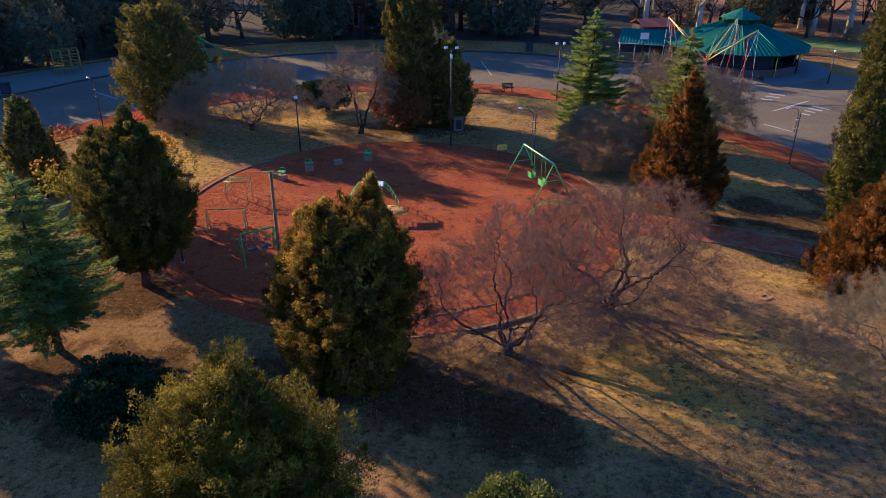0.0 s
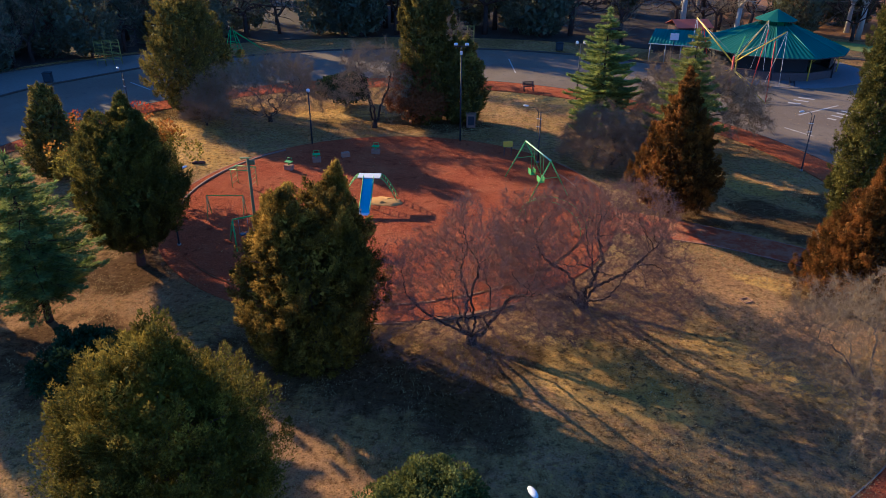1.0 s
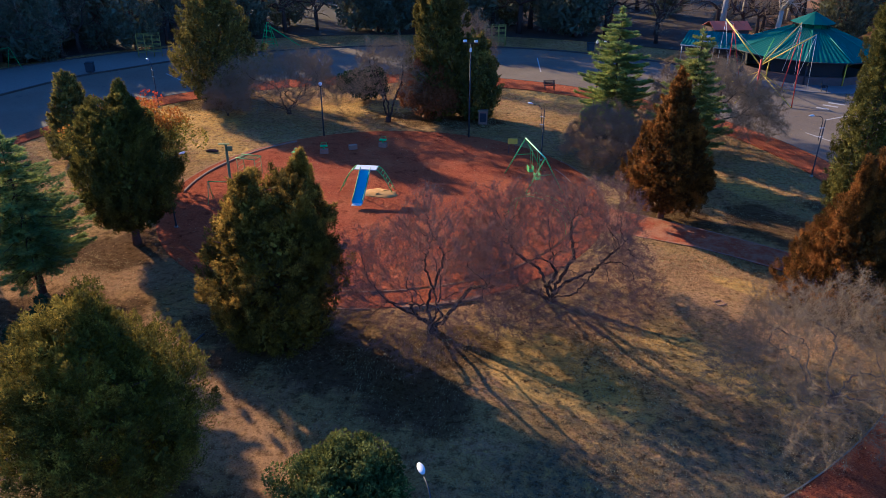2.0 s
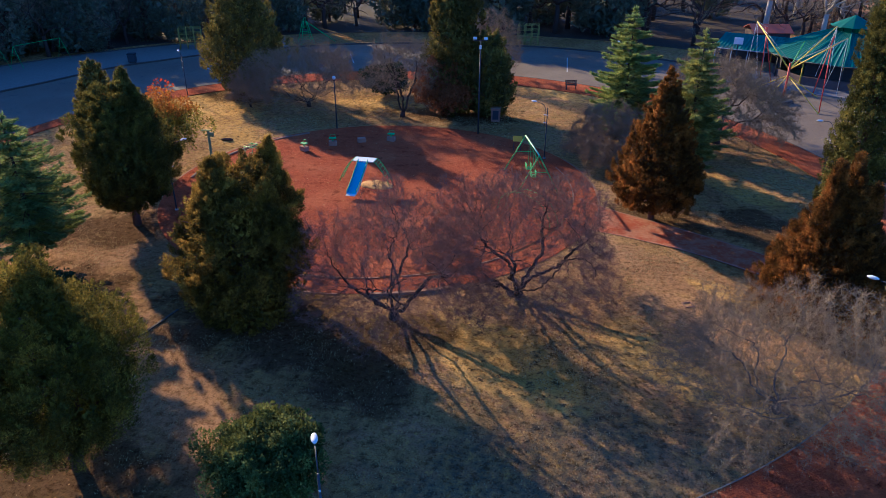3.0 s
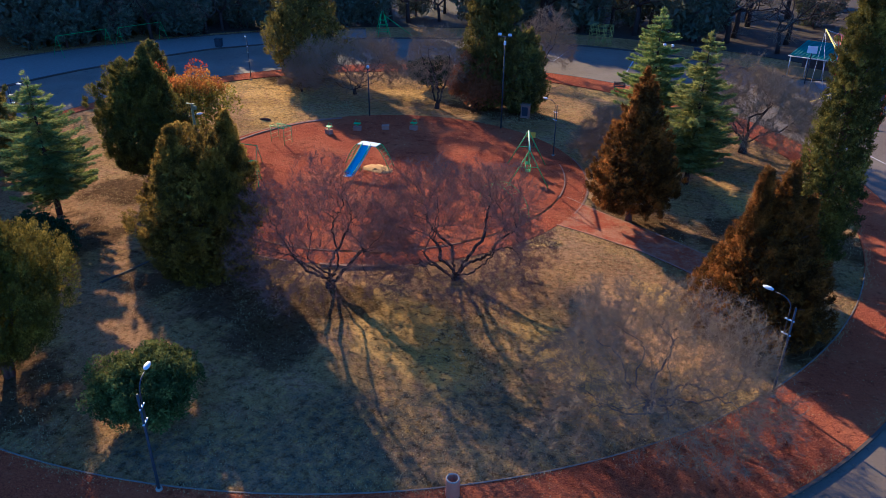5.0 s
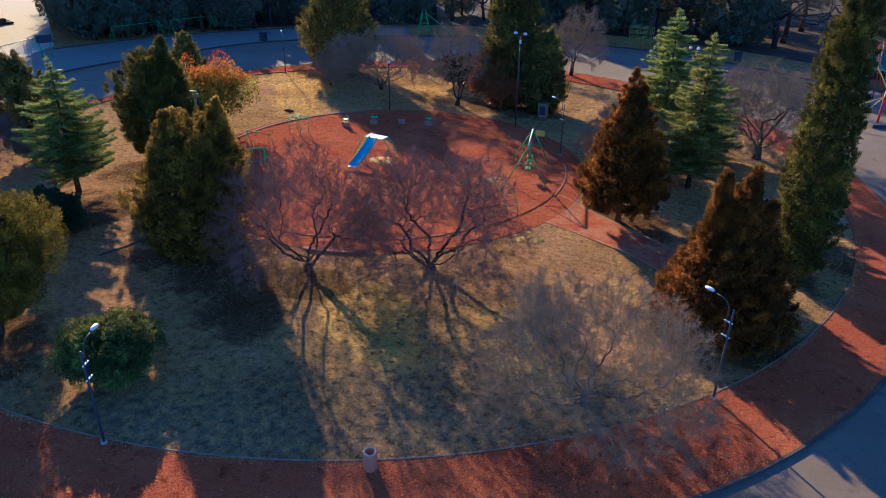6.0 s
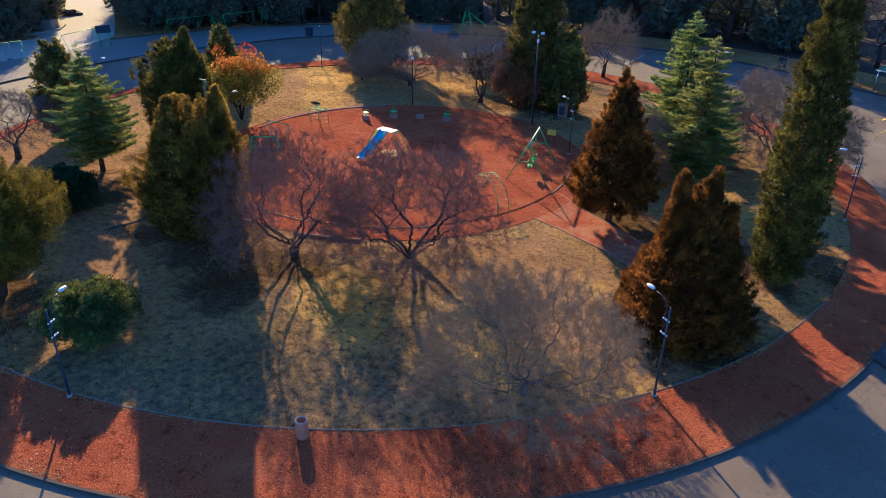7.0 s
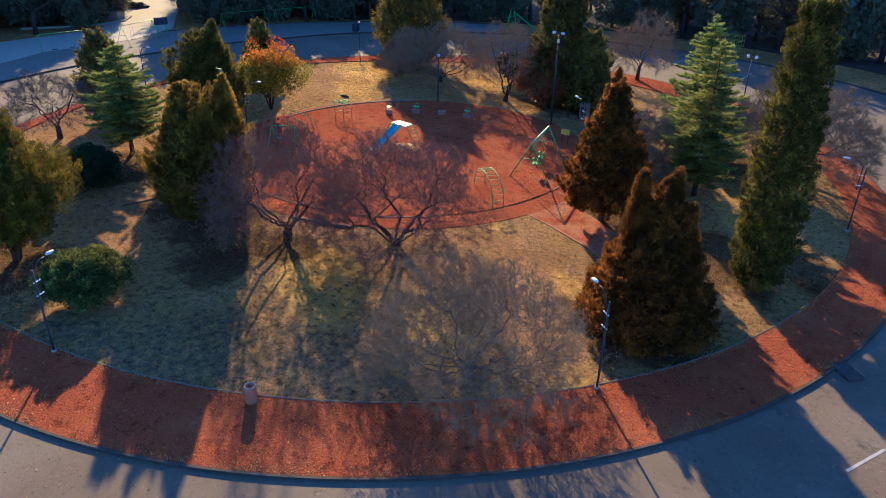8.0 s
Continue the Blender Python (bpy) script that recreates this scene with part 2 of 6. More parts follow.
OLIVE = leaf_material("olive gold scale leaves", (0.021, 0.0239, 0.0065), (0.13, 0.125, 0.0221), (0.4, 0.343, 0.0423), 0.34, 0.5)
OLIVE_WARM = leaf_material("warm olive scale leaves", (0.018, 0.0163, 0.00455), (0.14, 0.107, 0.0169), (0.58, 0.393, 0.039), 0.38, 0.5)
GOLDEN = leaf_material("golden green juniper sprays", (0.018, 0.0212, 0.0044), (0.14, 0.125, 0.0149), (0.47, 0.371, 0.0292), 0.28, 0.5)
BRONZE = leaf_material("bronze winter scale leaves", (0.017, 0.0122, 0.0042), (0.135, 0.0734, 0.014), (0.62, 0.275, 0.0308), 0.36, 0.5)
DARK_OLIVE = leaf_material("dark olive scale leaves", (0.024, 0.0278, 0.0091), (0.135, 0.126, 0.028), (0.38, 0.309, 0.0462), 0.3, 0.5)
LEAF_FLOOR = concrete_material("brown leaf litter under trees", (0.10, 0.05, 0.02), (0.34, 0.17, 0.06))
BARK_PALE = bark_material("pale flaking bark", (0.22, 0.18, 0.13), (0.55, 0.48, 0.38))
STRAW = leaf_material("dry grass blades", (0.26, 0.19, 0.085), (0.60, 0.46, 0.2), (0.40, 0.36, 0.12))
YELLOW_SAND = concrete_material("yellow sand", (0.36, 0.19, 0.05), (0.56, 0.33, 0.095))
POLE_GREEN = paint_material("faded olive pole paint", (0.17, 0.16, 0.055), 0.7)
KERB_RED = concrete_material("gravel stained concrete", (0.2, 0.105, 0.06), (0.46, 0.28, 0.18))
FIR_BLUE = leaf_material("blue green needles", (0.055, 0.0902, 0.0304), (0.26, 0.332, 0.088), (0.46, 0.494, 0.104), 0.38)
FIR_LIGHT = leaf_material("yellow green needles", (0.065, 0.09, 0.026), (0.27, 0.305, 0.08), (0.47, 0.455, 0.1), 0.36)
CYPRESS = leaf_material("cypress sprays", (0.013, 0.0165, 0.0039), (0.09, 0.0876, 0.0156), (0.36, 0.319, 0.039), 0.26)
BROAD = leaf_material("glossy broad leaves", (0.024, 0.036, 0.01), (0.13, 0.155, 0.036), (0.36, 0.37, 0.075), 0.2)
HEDGE = leaf_material("deep green broad leaves", (0.012, 0.025, 0.010), (0.04, 0.065, 0.022))
AUTUMN = autumn_material()
RUST = leaf_material("rusty dry leaves", (0.10, 0.042, 0.016), (0.32, 0.14, 0.045))
WOODLAND = leaf_material("shaded woodland foliage", (0.05, 0.06, 0.046), (0.15, 0.16, 0.10), (0.22, 0.21, 0.10), 0.28)
FOREST = concrete_material("woodland leaf litter darkened as tree shade", (0.028, 0.022, 0.016), (0.085, 0.06, 0.038))
LITTER = leaf_material("fallen leaves", (0.32, 0.18, 0.055), (0.68, 0.46, 0.18), None, 0.2, 0.0)
BARK = bark_material("dark gnarled bark", (0.022, 0.016, 0.013), (0.085, 0.06, 0.048))
BARK_RED = bark_material("red brown bark", (0.05, 0.03, 0.022), (0.16, 0.095, 0.07))
BARK_GREY = bark_material("grey bark", (0.06, 0.048, 0.04), (0.2, 0.16, 0.13))
TWIG_RED = bark_material("purple brown twigs", (0.09, 0.052, 0.037), (0.32, 0.185, 0.118))
TWIG_GREY = bark_material("grey twigs", (0.12, 0.088, 0.05), (0.36, 0.265, 0.15))
IRON = paint_material("dark iron paint", (0.035, 0.037, 0.045), 0.5)
GREEN = paint_material("leaf green enamel", (0.15, 0.48, 0.09))
GLINT_GREEN = paint_material("green enamel paled for sun glint", (0.38, 0.62, 0.36), 0.35)
LIME = paint_material("lime enamel", (0.46, 0.48, 0.12))
BLUE = paint_material("sky blue slide enamel", (0.26, 0.54, 0.66), 0.35)
WHITE = paint_material("white enamel", (0.75, 0.76, 0.74), 0.35, 0.0, 0.2)
YELLOW = paint_material("yellow enamel", (0.75, 0.56, 0.03))
MUSTARD = paint_material("dull mustard paint", (0.36, 0.30, 0.05), 0.6)
RED = paint_material("red enamel", (0.55, 0.04, 0.02))
ROOF = paint_material("green roofing sheet", (0.035, 0.235, 0.175), 0.5)
ROOF_RED = paint_material("red roofing sheet", (0.55, 0.12, 0.05), 0.5)
STEEL = paint_material("galvanised steel", (0.45, 0.46, 0.47), 0.35, 0.6, 0.1)
TERRACOTTA = paint_material("terracotta drum", (0.50, 0.20, 0.10), 0.7, 0.0, 0.6)
DARK = paint_material("black void paint", (0.02, 0.02, 0.022), 0.7)
TIMBER = bark_material("weathered timber", (0.10, 0.08, 0.045), (0.24, 0.20, 0.11))
BRICKWORK = concrete_material("low plastered wall", (0.07, 0.05, 0.045), (0.15, 0.11, 0.10))
EDGING = concrete_material("dusty edging concrete", (0.11, 0.085, 0.06), (0.28, 0.22, 0.155))
LINE = concrete_material("worn white road paint", (0.26, 0.24, 0.21), (0.52, 0.49, 0.45))


# ---- building blocks ----
def holder(name, at=(0, 0, 0), turn=0.0, label="", category="", group="", kind=""):
    ob = new(name)
    ob.empty_display_size = 0.3
    ob.matrix_basis = pose(*at, 0, 0, turn)
    return tagged(ob, label, category, group, kind)


def solid(name, verts, faces, mat, parent=None, label="", smooth=False):
    """One mesh object from arrays of vertices and equal-sized faces, or lists of mixed faces."""
    me = bpy.data.meshes.new(name)
    if isinstance(faces, np.ndarray):
        k = faces.shape[1]
        me.vertices.add(len(verts))
        me.vertices.foreach_set("co", np.asarray(verts, dtype=np.float32).ravel())
        me.loops.add(faces.size)
        me.loops.foreach_set("vertex_index", faces.astype(np.int32).ravel())
        me.polygons.add(len(faces))
        me.polygons.foreach_set("loop_start", np.arange(0, faces.size, k, dtype=np.int32))
        me.update(calc_edges=True)
    else:
        me.from_pydata([tuple(v) for v in verts], [], faces)
        me.update()
    me.validate()
    if smooth:
        me.polygons.foreach_set("use_smooth", np.ones(len(me.polygons), dtype=bool))
    me.materials.append(mat)
    ob = new(name, me)
    ob.parent = parent
    if label:
        ob["label"] = label
    return ob


def part(name, bm, mat, parent=None, label="", smooth=False):
    me = bpy.data.meshes.new(name)
    bmesh.ops.recalc_face_normals(bm, faces=bm.faces)
    bm.to_mesh(me)
    bm.free()
    if smooth:
        me.polygons.foreach_set("use_smooth", np.ones(len(me.polygons), dtype=bool))
    me.materials.append(mat)
    ob = new(name, me)
    ob.parent = parent
    if label:
        ob["label"] = label
    return ob


def box(bm, size, at, turn=(0, 0, 0), bevel=0.0):
    made = bmesh.ops.create_cube(bm, size=1.0, matrix=pose(*at, *turn) @ Matrix.Diagonal((*size, 1)))
    if bevel:
        edges = list({e for v in made["verts"] for e in v.link_edges})
        bmesh.ops.bevel(bm, geom=edges, offset=bevel, segments=2, affect="EDGES", profile=0.6)
    return bm


def tube(bm, points, radius, sides=8, closed=False):
    """A round bar along points; radius one number or one for each point."""
    pts = [Vector(p) for p in points]
    radii = radius if isinstance(radius, (list, tuple)) else [radius] * len(pts)
    rings = []
    side = None
    for i, p in enumerate(pts):
        a, b = pts[max(i - 1, 0)], pts[min(i + 1, len(pts) - 1)]
        if closed:
            a, b = pts[i - 1], pts[(i + 1) % len(pts)]
        d = (b - a).normalized()
        if side is None:
            side = d.orthogonal().normalized()
        side = (side - d * side.dot(d)).normalized()
        up = d.cross(side)
        rings.append([bm.verts.new(p + (side * math.cos(u) + up * math.sin(u)) * radii[i]) for u in (2 * math.pi * k / sides for k in range(sides))])
    n = len(rings)
    for i in range(n if closed else n - 1):
        r, s = rings[i], rings[(i + 1) % n]
        for k in range(sides):
            bm.faces.new((r[k], r[(k + 1) % sides], s[(k + 1) % sides], s[k]))
    if not closed:
        bm.faces.new(rings[0][::-1])
        bm.faces.new(rings[-1])
    return bm


def bar(name, points, radius, mat, parent, label="", sides=8):
    return part(name, tube(bmesh.new(), points, radius, sides), mat, parent, label, smooth=True)


def band(name, inner, outer, z, mat, kind="structure", label="", category="", closed=True, drop=0.3, cuts=6):
    """A flat strip between two lines of equal length, with a skirt below it, so that it has thickness."""
    verts, faces = [], []
    n = len(inner)
    for (ax, ay), (bx, by) in zip(inner, outer):
        for c in range(cuts + 1):
            f = c / cuts
            verts.append((ax + (bx - ax) * f, ay + (by - ay) * f, z))
        verts.append((bx, by, z - drop))
        verts.append((ax, ay, z - drop))
    w = cuts + 3
    for i in range(n if closed else n - 1):
        j = (i + 1) % n
        for c in range(w):
            d = (c + 1) % w
            faces.append((i * w + c, i * w + d, j * w + d, j * w + c))
    ob = solid(name, verts, faces, mat)
    return tagged(ob, label, category, kind=kind)


# ---- ground and roads ----
CX, CY = -3.0, 36.4


def rim(angle, out=0.0):
    """The kerb where the red ring path meets the road."""
    c, s, c2, s2 = math.cos(angle), math.sin(angle), math.cos(2 * angle), math.sin(2 * angle)
    r = 30.23 + 0.47 * c - 0.08 * s - 0.66 * c2 - 0.53 * s2 + out
    return (CX + r * c, CY + r * s)


def far_rim(angle):
    """The far side of the road, wider where the plaza opens."""
    a = math.degrees(angle) % 360
    keys = ((0, 58), (18, 64), (42, 64), (60, 46), (80, 46.5), (105, 45.8), (128, 45), (143, 43.6), (160, 41.5), (180, 40.4), (200, 40.2), (240, 42), (300, 50), (360, 58))
    for (a0, r0), (a1, r1) in zip(keys, keys[1:]):
        if a0 <= a <= a1:
            f = (a - a0) / (a1 - a0)
            f = f * f * (3 - 2 * f)
            r = r0 + (r1 - r0) * f
            return (CX + r * math.cos(angle), CY + r * math.sin(angle))


STEPS = 240
TURNS = [2 * math.pi * k / STEPS for k in range(STEPS)]

# the lawn sheet, finer near the playground, reaching the horizon
lawn = bmesh.new()
reach = [0, 3, 6, 9, 12, 15, 18, 21, 24, 27, 30, 34, 40, 50, 65, 90, 140, 300, 900, 3000]
rings = []
for r in reach:
    if r == 0:
        rings.append([lawn.verts.new((CX, CY, 0))])
        continue
    ring = []
    for k in range(120):
        a = 2 * math.pi * k / 120
        x, y = CX + r * math.cos(a), CY + r * math.sin(a)
        lift = 0.05 * noise.noise((x * 0.16, y * 0.16, 0)) if 14 < r < 27 else -0.05 if 28 < r < 60 else 0.0
        ring.append(lawn.verts.new((x, y, lift)))
    rings.append(ring)
for i in range(len(rings) - 1):
    a, b = rings[i], rings[i + 1]
    for k in range(120):
        j = (k + 1) % 120
        if len(a) == 1:
            lawn.faces.new((a[0], b[k], b[j]))
        else:
            lawn.faces.new((a[k], b[k], b[j], a[j]))
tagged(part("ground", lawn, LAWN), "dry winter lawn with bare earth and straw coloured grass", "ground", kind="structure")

band("road", [rim(a, -0.05) for a in TURNS], [far_rim(a) for a in TURNS], -0.03, ASPHALT, label="worn grey asphalt ring road round the playground", category="road")
inner_rim = [(CX - 0.27 + 27.6 * math.cos(a), CY - 0.34 + 27.6 * math.sin(a)) for a in TURNS]
band("red_path", inner_rim, [rim(a, -0.02) for a in TURNS], 0.05, GRAVEL, label="wide ring path of crushed red gravel", category="path")
band("path_edging", [(CX - 0.27 + 27.58 * math.cos(radians(d)), CY - 0.34 + 27.58 * math.sin(radians(d))) for d in range(-118, -4)],
     [(CX - 0.27 + 27.625 * math.cos(radians(d)), CY - 0.34 + 27.625 * math.sin(radians(d))) for d in range(-118, -4)], 0.07, EDGING, label="thin concrete edging between lawn and path", category="edging", closed=False, cuts=1)
band("road_kerb", [rim(a, -0.04) for a in TURNS], [rim(a, 0.06) for a in TURNS], 0.06, KERB_DARK, label="dark stained concrete kerb along the road", category="kerb", cuts=1)
band("far_kerb", [far_rim(a) for a in TURNS], [(CX + (x - CX) * 1.006, CY + (y - CY) * 1.006) for x, y in map(far_rim, TURNS)], 0.1, KERB_DARK,
     label="dark kerb on the far side of the road", category="kerb", cuts=1)

play = bmesh.new()
centre = play.verts.new((-3.1, 35.9, 0.06))
last = [play.verts.new((-3.1 + 1.3 * math.cos(a), 35.9 + 1.3 * math.sin(a), 0.06)) for a in TURNS[::3]]
for k in range(len(last)):
    play.faces.new((centre, last[k], last[(k + 1) % len(last)]))
for step in range(2, 10):
    r = 1.3 * step
    ring = []
    for a in TURNS[::3]:
        x, y = -3.1 + r * math.cos(a), 35.9 + r * math.sin(a)
        ring.append(play.verts.new((x, y, 0.06 + 0.03 * noise.noise((x * 0.4, y * 0.4, 3)))))
    for k in range(len(ring)):
        j = (k + 1) % len(ring)
        play.faces.new((last[k], ring[k], ring[j], last[j]))
    last = ring
tagged(part("play_area", play, GRAVEL, smooth=True), "round playground floor of raked red gravel", "playground floor", kind="structure")


def circle_line(x, y, r, a0=0, a1=360, steps=120):
    return [(x + r * math.cos(radians(a0 + (a1 - a0) * k / steps)), y + r * math.sin(radians(a0 + (a1 - a0) * k / steps))) for k in range(steps + 1)]


band("ring_walk", circle_line(-3.0, 35.8, 11.7), circle_line(-2.7, 35.6, 12.75), 0.025, GRAVEL, label="narrow red gravel walk round the playground", category="path", closed=False, cuts=2)
for a0, a1 in ((-100, -71), (-66, -40), (2, 30)):
    band("play_edging", circle_line(-3.05, 35.85, 11.68, a0, a1, 40), circle_line(-3.05, 35.85, 11.74, a0, a1, 40), 0.065, KERB_RED, label="low gravel stained concrete edging round the playground", category="edging", closed=False, cuts=1)
for a0, a1 in ((-99, -80), (-62, -52), (-5, 38), (140, 188)):
    band("walk_edging", circle_line(-2.65, 35.55, 12.76, a0, a1, 40), circle_line(-2.65, 35.55, 12.82, a0, a1, 40), 0.035, KERB_RED, label="low gravel stained concrete edging outside the walk", category="edging", closed=False, cuts=1)
band("worn_kerb", circle_line(-2.65, 35.55, 12.74, -74, -58, 20), circle_line(-2.65, 35.55, 12.9, -74, -58, 20), 0.12, STONE, label="worn raised stone kerb beside the bare tree", category="kerb", closed=False, cuts=1)
band("stone_kerb", circle_line(-2.9, 36.0, 11.8, 135, 190, 40), circle_line(-2.9, 36.0, 11.92, 135, 190, 40), 0.12, STONE, label="rough raised stone kerb beside the playground", category="kerb", closed=False, cuts=1)

upper = [(9.0, 36.6), (11.3, 35.3), (14.2, 34.0), (16.2, 33.0), (18.6, 31.6), (20.6, 30.2)]
lower = [(9.6, 32.6), (11.5, 32.2), (14.3, 31.4), (15.8, 30.7), (17.6, 29.7), (19.4, 28.4)]
band("side_path", lower, upper, 0.022, DUSTY, label="trodden earth path thinly covered with red gravel", category="path", closed=False, cuts=3)
for line in (upper, lower):
    band("side_edging", line, [(x + 0.02, y + 0.06) for x, y in line], 0.035, KERB_RED, label="thin concrete edging along the side path", category="edging", closed=False, cuts=1)
entry_a = [(-6.3, 23.4), (-6.6, 20.0), (-7.0, 17.5), (-7.6, 14.0)]
band("entry_edging", entry_a[1:3], [(x + 0.09, y + 0.02) for x, y in entry_a[1:3]], 0.06, KERB_DARK, label="short worn edging across the bare earth", category="edging", closed=False, cuts=1)

# plaza paving below the pavilion, the pale track on the far bank, the strip beyond the road
band("plaza", circle_line(31.8, 75.6, 0.5, 0, 360, 40), circle_line(31.8, 75.6, 9.4, 0, 360, 40), 0.03, PAVING, label="raised grey paving round the pavilion", category="paving", closed=False, cuts=4)
track_a = [(-47.0, 22.0), (-51.5, 30.0), (-52.0, 40.0), (-56.0, 47.0), (-66.0, 53.0), (-88.0, 66.0), (-120.0, 84.0)]
track_b = [(-58.0, 18.0), (-60.0, 30.0), (-61.0, 40.0), (-66.0, 44.0), (-74.0, 47.0), (-94.0, 55.0), (-126.0, 70.0)]
band("sandy_track", track_a, track_b, 0.05, SAND, label="pale sunlit sandy track beyond the road", category="track", closed=False, cuts=4)
for i, (x, y, turn, length, width) in enumerate(((28.8, 24.9, 72, 2.0, 0.1), (31.0, 31.0, 72, 2.2, 0.1), (30.5, 58.6, 36, 5.6, 0.16), (26.4, 52.1, -58, 2.5, 0.12), (-26.4, 66.3, -40, 4.0, 0.12),
                                               (-30.0, 62.0, -40, 4.0, 0.12), (-18.0, 71.0, -65, 5.0, 0.12), (5.0, 74.0, -85, 7.0, 0.12), (-3.0, 76.0, -88, 6.0, 0.12))):
    m = bmesh.new()
    box(m, (length, width, 0.008), (x, y, -0.028), (0, 0, turn))
    tagged(part("road_marking", m, LINE), "faded white painted line on the road", "road marking", "road lines", "structure")
for x, y, turn, length, width in ((29.26, 60.75, -27, 1.0, 0.34), (30.18, 61.67, -32, 1.2, 0.34), (30.96, 62.52, -30, 1.32, 0.34), (30.44, 55.9, -48, 0.7, 0.3),
                                  (31.2, 56.75, -50, 0.9, 0.3), (32.0, 57.4, -50, 1.2, 0.3), (32.72, 57.95, -55, 1.5, 0.3)):
    m = bmesh.new()
    box(m, (length, width, 0.008), (x, y, -0.028), (0, 0, turn))
    tagged(part("crossing_stripe", m, LINE), "faded white stripe of a zebra crossing", "road marking", "zebra crossing", "structure")


band("verge", [(CX + (x - CX) * 1.007, CY + (y - CY) * 1.007) for x, y in (far_rim(radians(d)) for d in range(122, 215, 3))],
     [(CX + 52 * math.cos(radians(d)), CY + 52 * math.sin(radians(d))) for d in range(122, 215, 3)], 0.02, VERGE, label="trodden grey verge beyond the far kerb", category="verge", closed=False, cuts=5)
band("verge_kerb", [(CX + 52 * math.cos(radians(d)), CY + 52 * math.sin(radians(d))) for d in range(122, 171, 3)],
     [(CX + 52.16 * math.cos(radians(d)), CY + 52.16 * math.sin(radians(d))) for d in range(122, 171, 3)], 0.12, KERB_DARK, label="dark concrete kerb along the back of the verge", category="kerb", closed=False, cuts=1)


# ---- trees ----
def blades(points, ways, length, width, rng):
    """Diamond leaf sprays at points, along ways: arrays of vertices and four-cornered faces."""
    n = len(points)
    ways = ways / np.maximum(np.linalg.norm(ways, axis=1, keepdims=True), 1e-6)
    side = np.cross(ways, rng.normal(size=(n, 3)))
    side /= np.maximum(np.linalg.norm(side, axis=1, keepdims=True), 1e-6)
    ls = (length * rng.uniform(0.6, 1.3, (n, 1)))
    ws = (width * rng.uniform(0.6, 1.3, (n, 1)))
    lift = np.cross(side, ways) * ws * 0.35
    verts = np.stack([points, points + ways * ls * 0.45 + side * ws + lift, points + ways * ls, points + ways * ls * 0.45 - side * ws + lift], axis=1).reshape(-1, 3)
    return verts, np.arange(4 * n).reshape(n, 4)


def needles(points, ways, length, width, rng, facing=None, loose=0.75):
    """Slender pointed sprays, lying broadside to facing where it is given: arrays of vertices and three-cornered faces."""
    n = len(points)
    ways = ways / np.maximum(np.linalg.norm(ways, axis=1, keepdims=True), 1e-6)
    side = np.cross(ways, rng.normal(size=(n, 3)) if facing is None else facing + rng.normal(size=(n, 3)) * loose)
    side /= np.maximum(np.linalg.norm(side, axis=1, keepdims=True), 1e-6)
    ls = length * rng.uniform(0.6, 1.4, (n, 1))
    ws = width * rng.uniform(0.6, 1.4, (n, 1))
    verts = np.stack([points - side * ws, points + side * ws, points + ways * ls], axis=1).reshape(-1, 3)
    return verts, np.arange(3 * n).reshape(n, 3)


def frusta(starts, ends, r0, r1, sides=3):
    """Tapering twigs as prisms."""
    n = len(starts)
    d = ends - starts
    d /= np.maximum(np.linalg.norm(d, axis=1, keepdims=True), 1e-6)
    ref = np.where(np.abs(d[:, 2:3]) < 0.9, np.array([[0, 0, 1.0]]), np.array([[1.0, 0, 0]]))
    u = np.cross(d, ref)
    u /= np.linalg.norm(u, axis=1, keepdims=True)
    v = np.cross(d, u)
    verts = []
    for centre_, rad in ((starts, r0), (ends, r1)):
        for k in range(sides):
            a = 2 * math.pi * k / sides
            verts.append(centre_ + (u * math.cos(a) + v * math.sin(a)) * rad[:, None])
    verts = np.stack(verts, axis=1).reshape(-1, 3)
    base = (np.arange(n) * 2 * sides)[:, None]
    faces = np.concatenate([base + np.array([[k, (k + 1) % sides, sides + (k + 1) % sides, sides + k]]) for k in range(sides)])
    return verts, faces


def trunk_bars(parent, lines, mat, name="trunk"):
    bm = bmesh.new()
    for pts, radii, sides in lines:
        tube(bm, pts, radii, sides)
    return part(name, bm, mat, parent, smooth=True)


def lumpy(rng, heads, reach_at, height, low):
    """Clump centres over a crown whose radius at a share f of its height is reach_at(f), and their outward ways."""
    f = rng.uniform(0, 1, heads * 3)
    keep = rng.uniform(0, 1, heads * 3) < np.array([max(reach_at(x), 0.08) for x in f])
    f = f[keep][:heads]
    a = rng.uniform(0, 2 * math.pi, len(f))
    out = np.array([reach_at(x) for x in f])
    return f, a, out


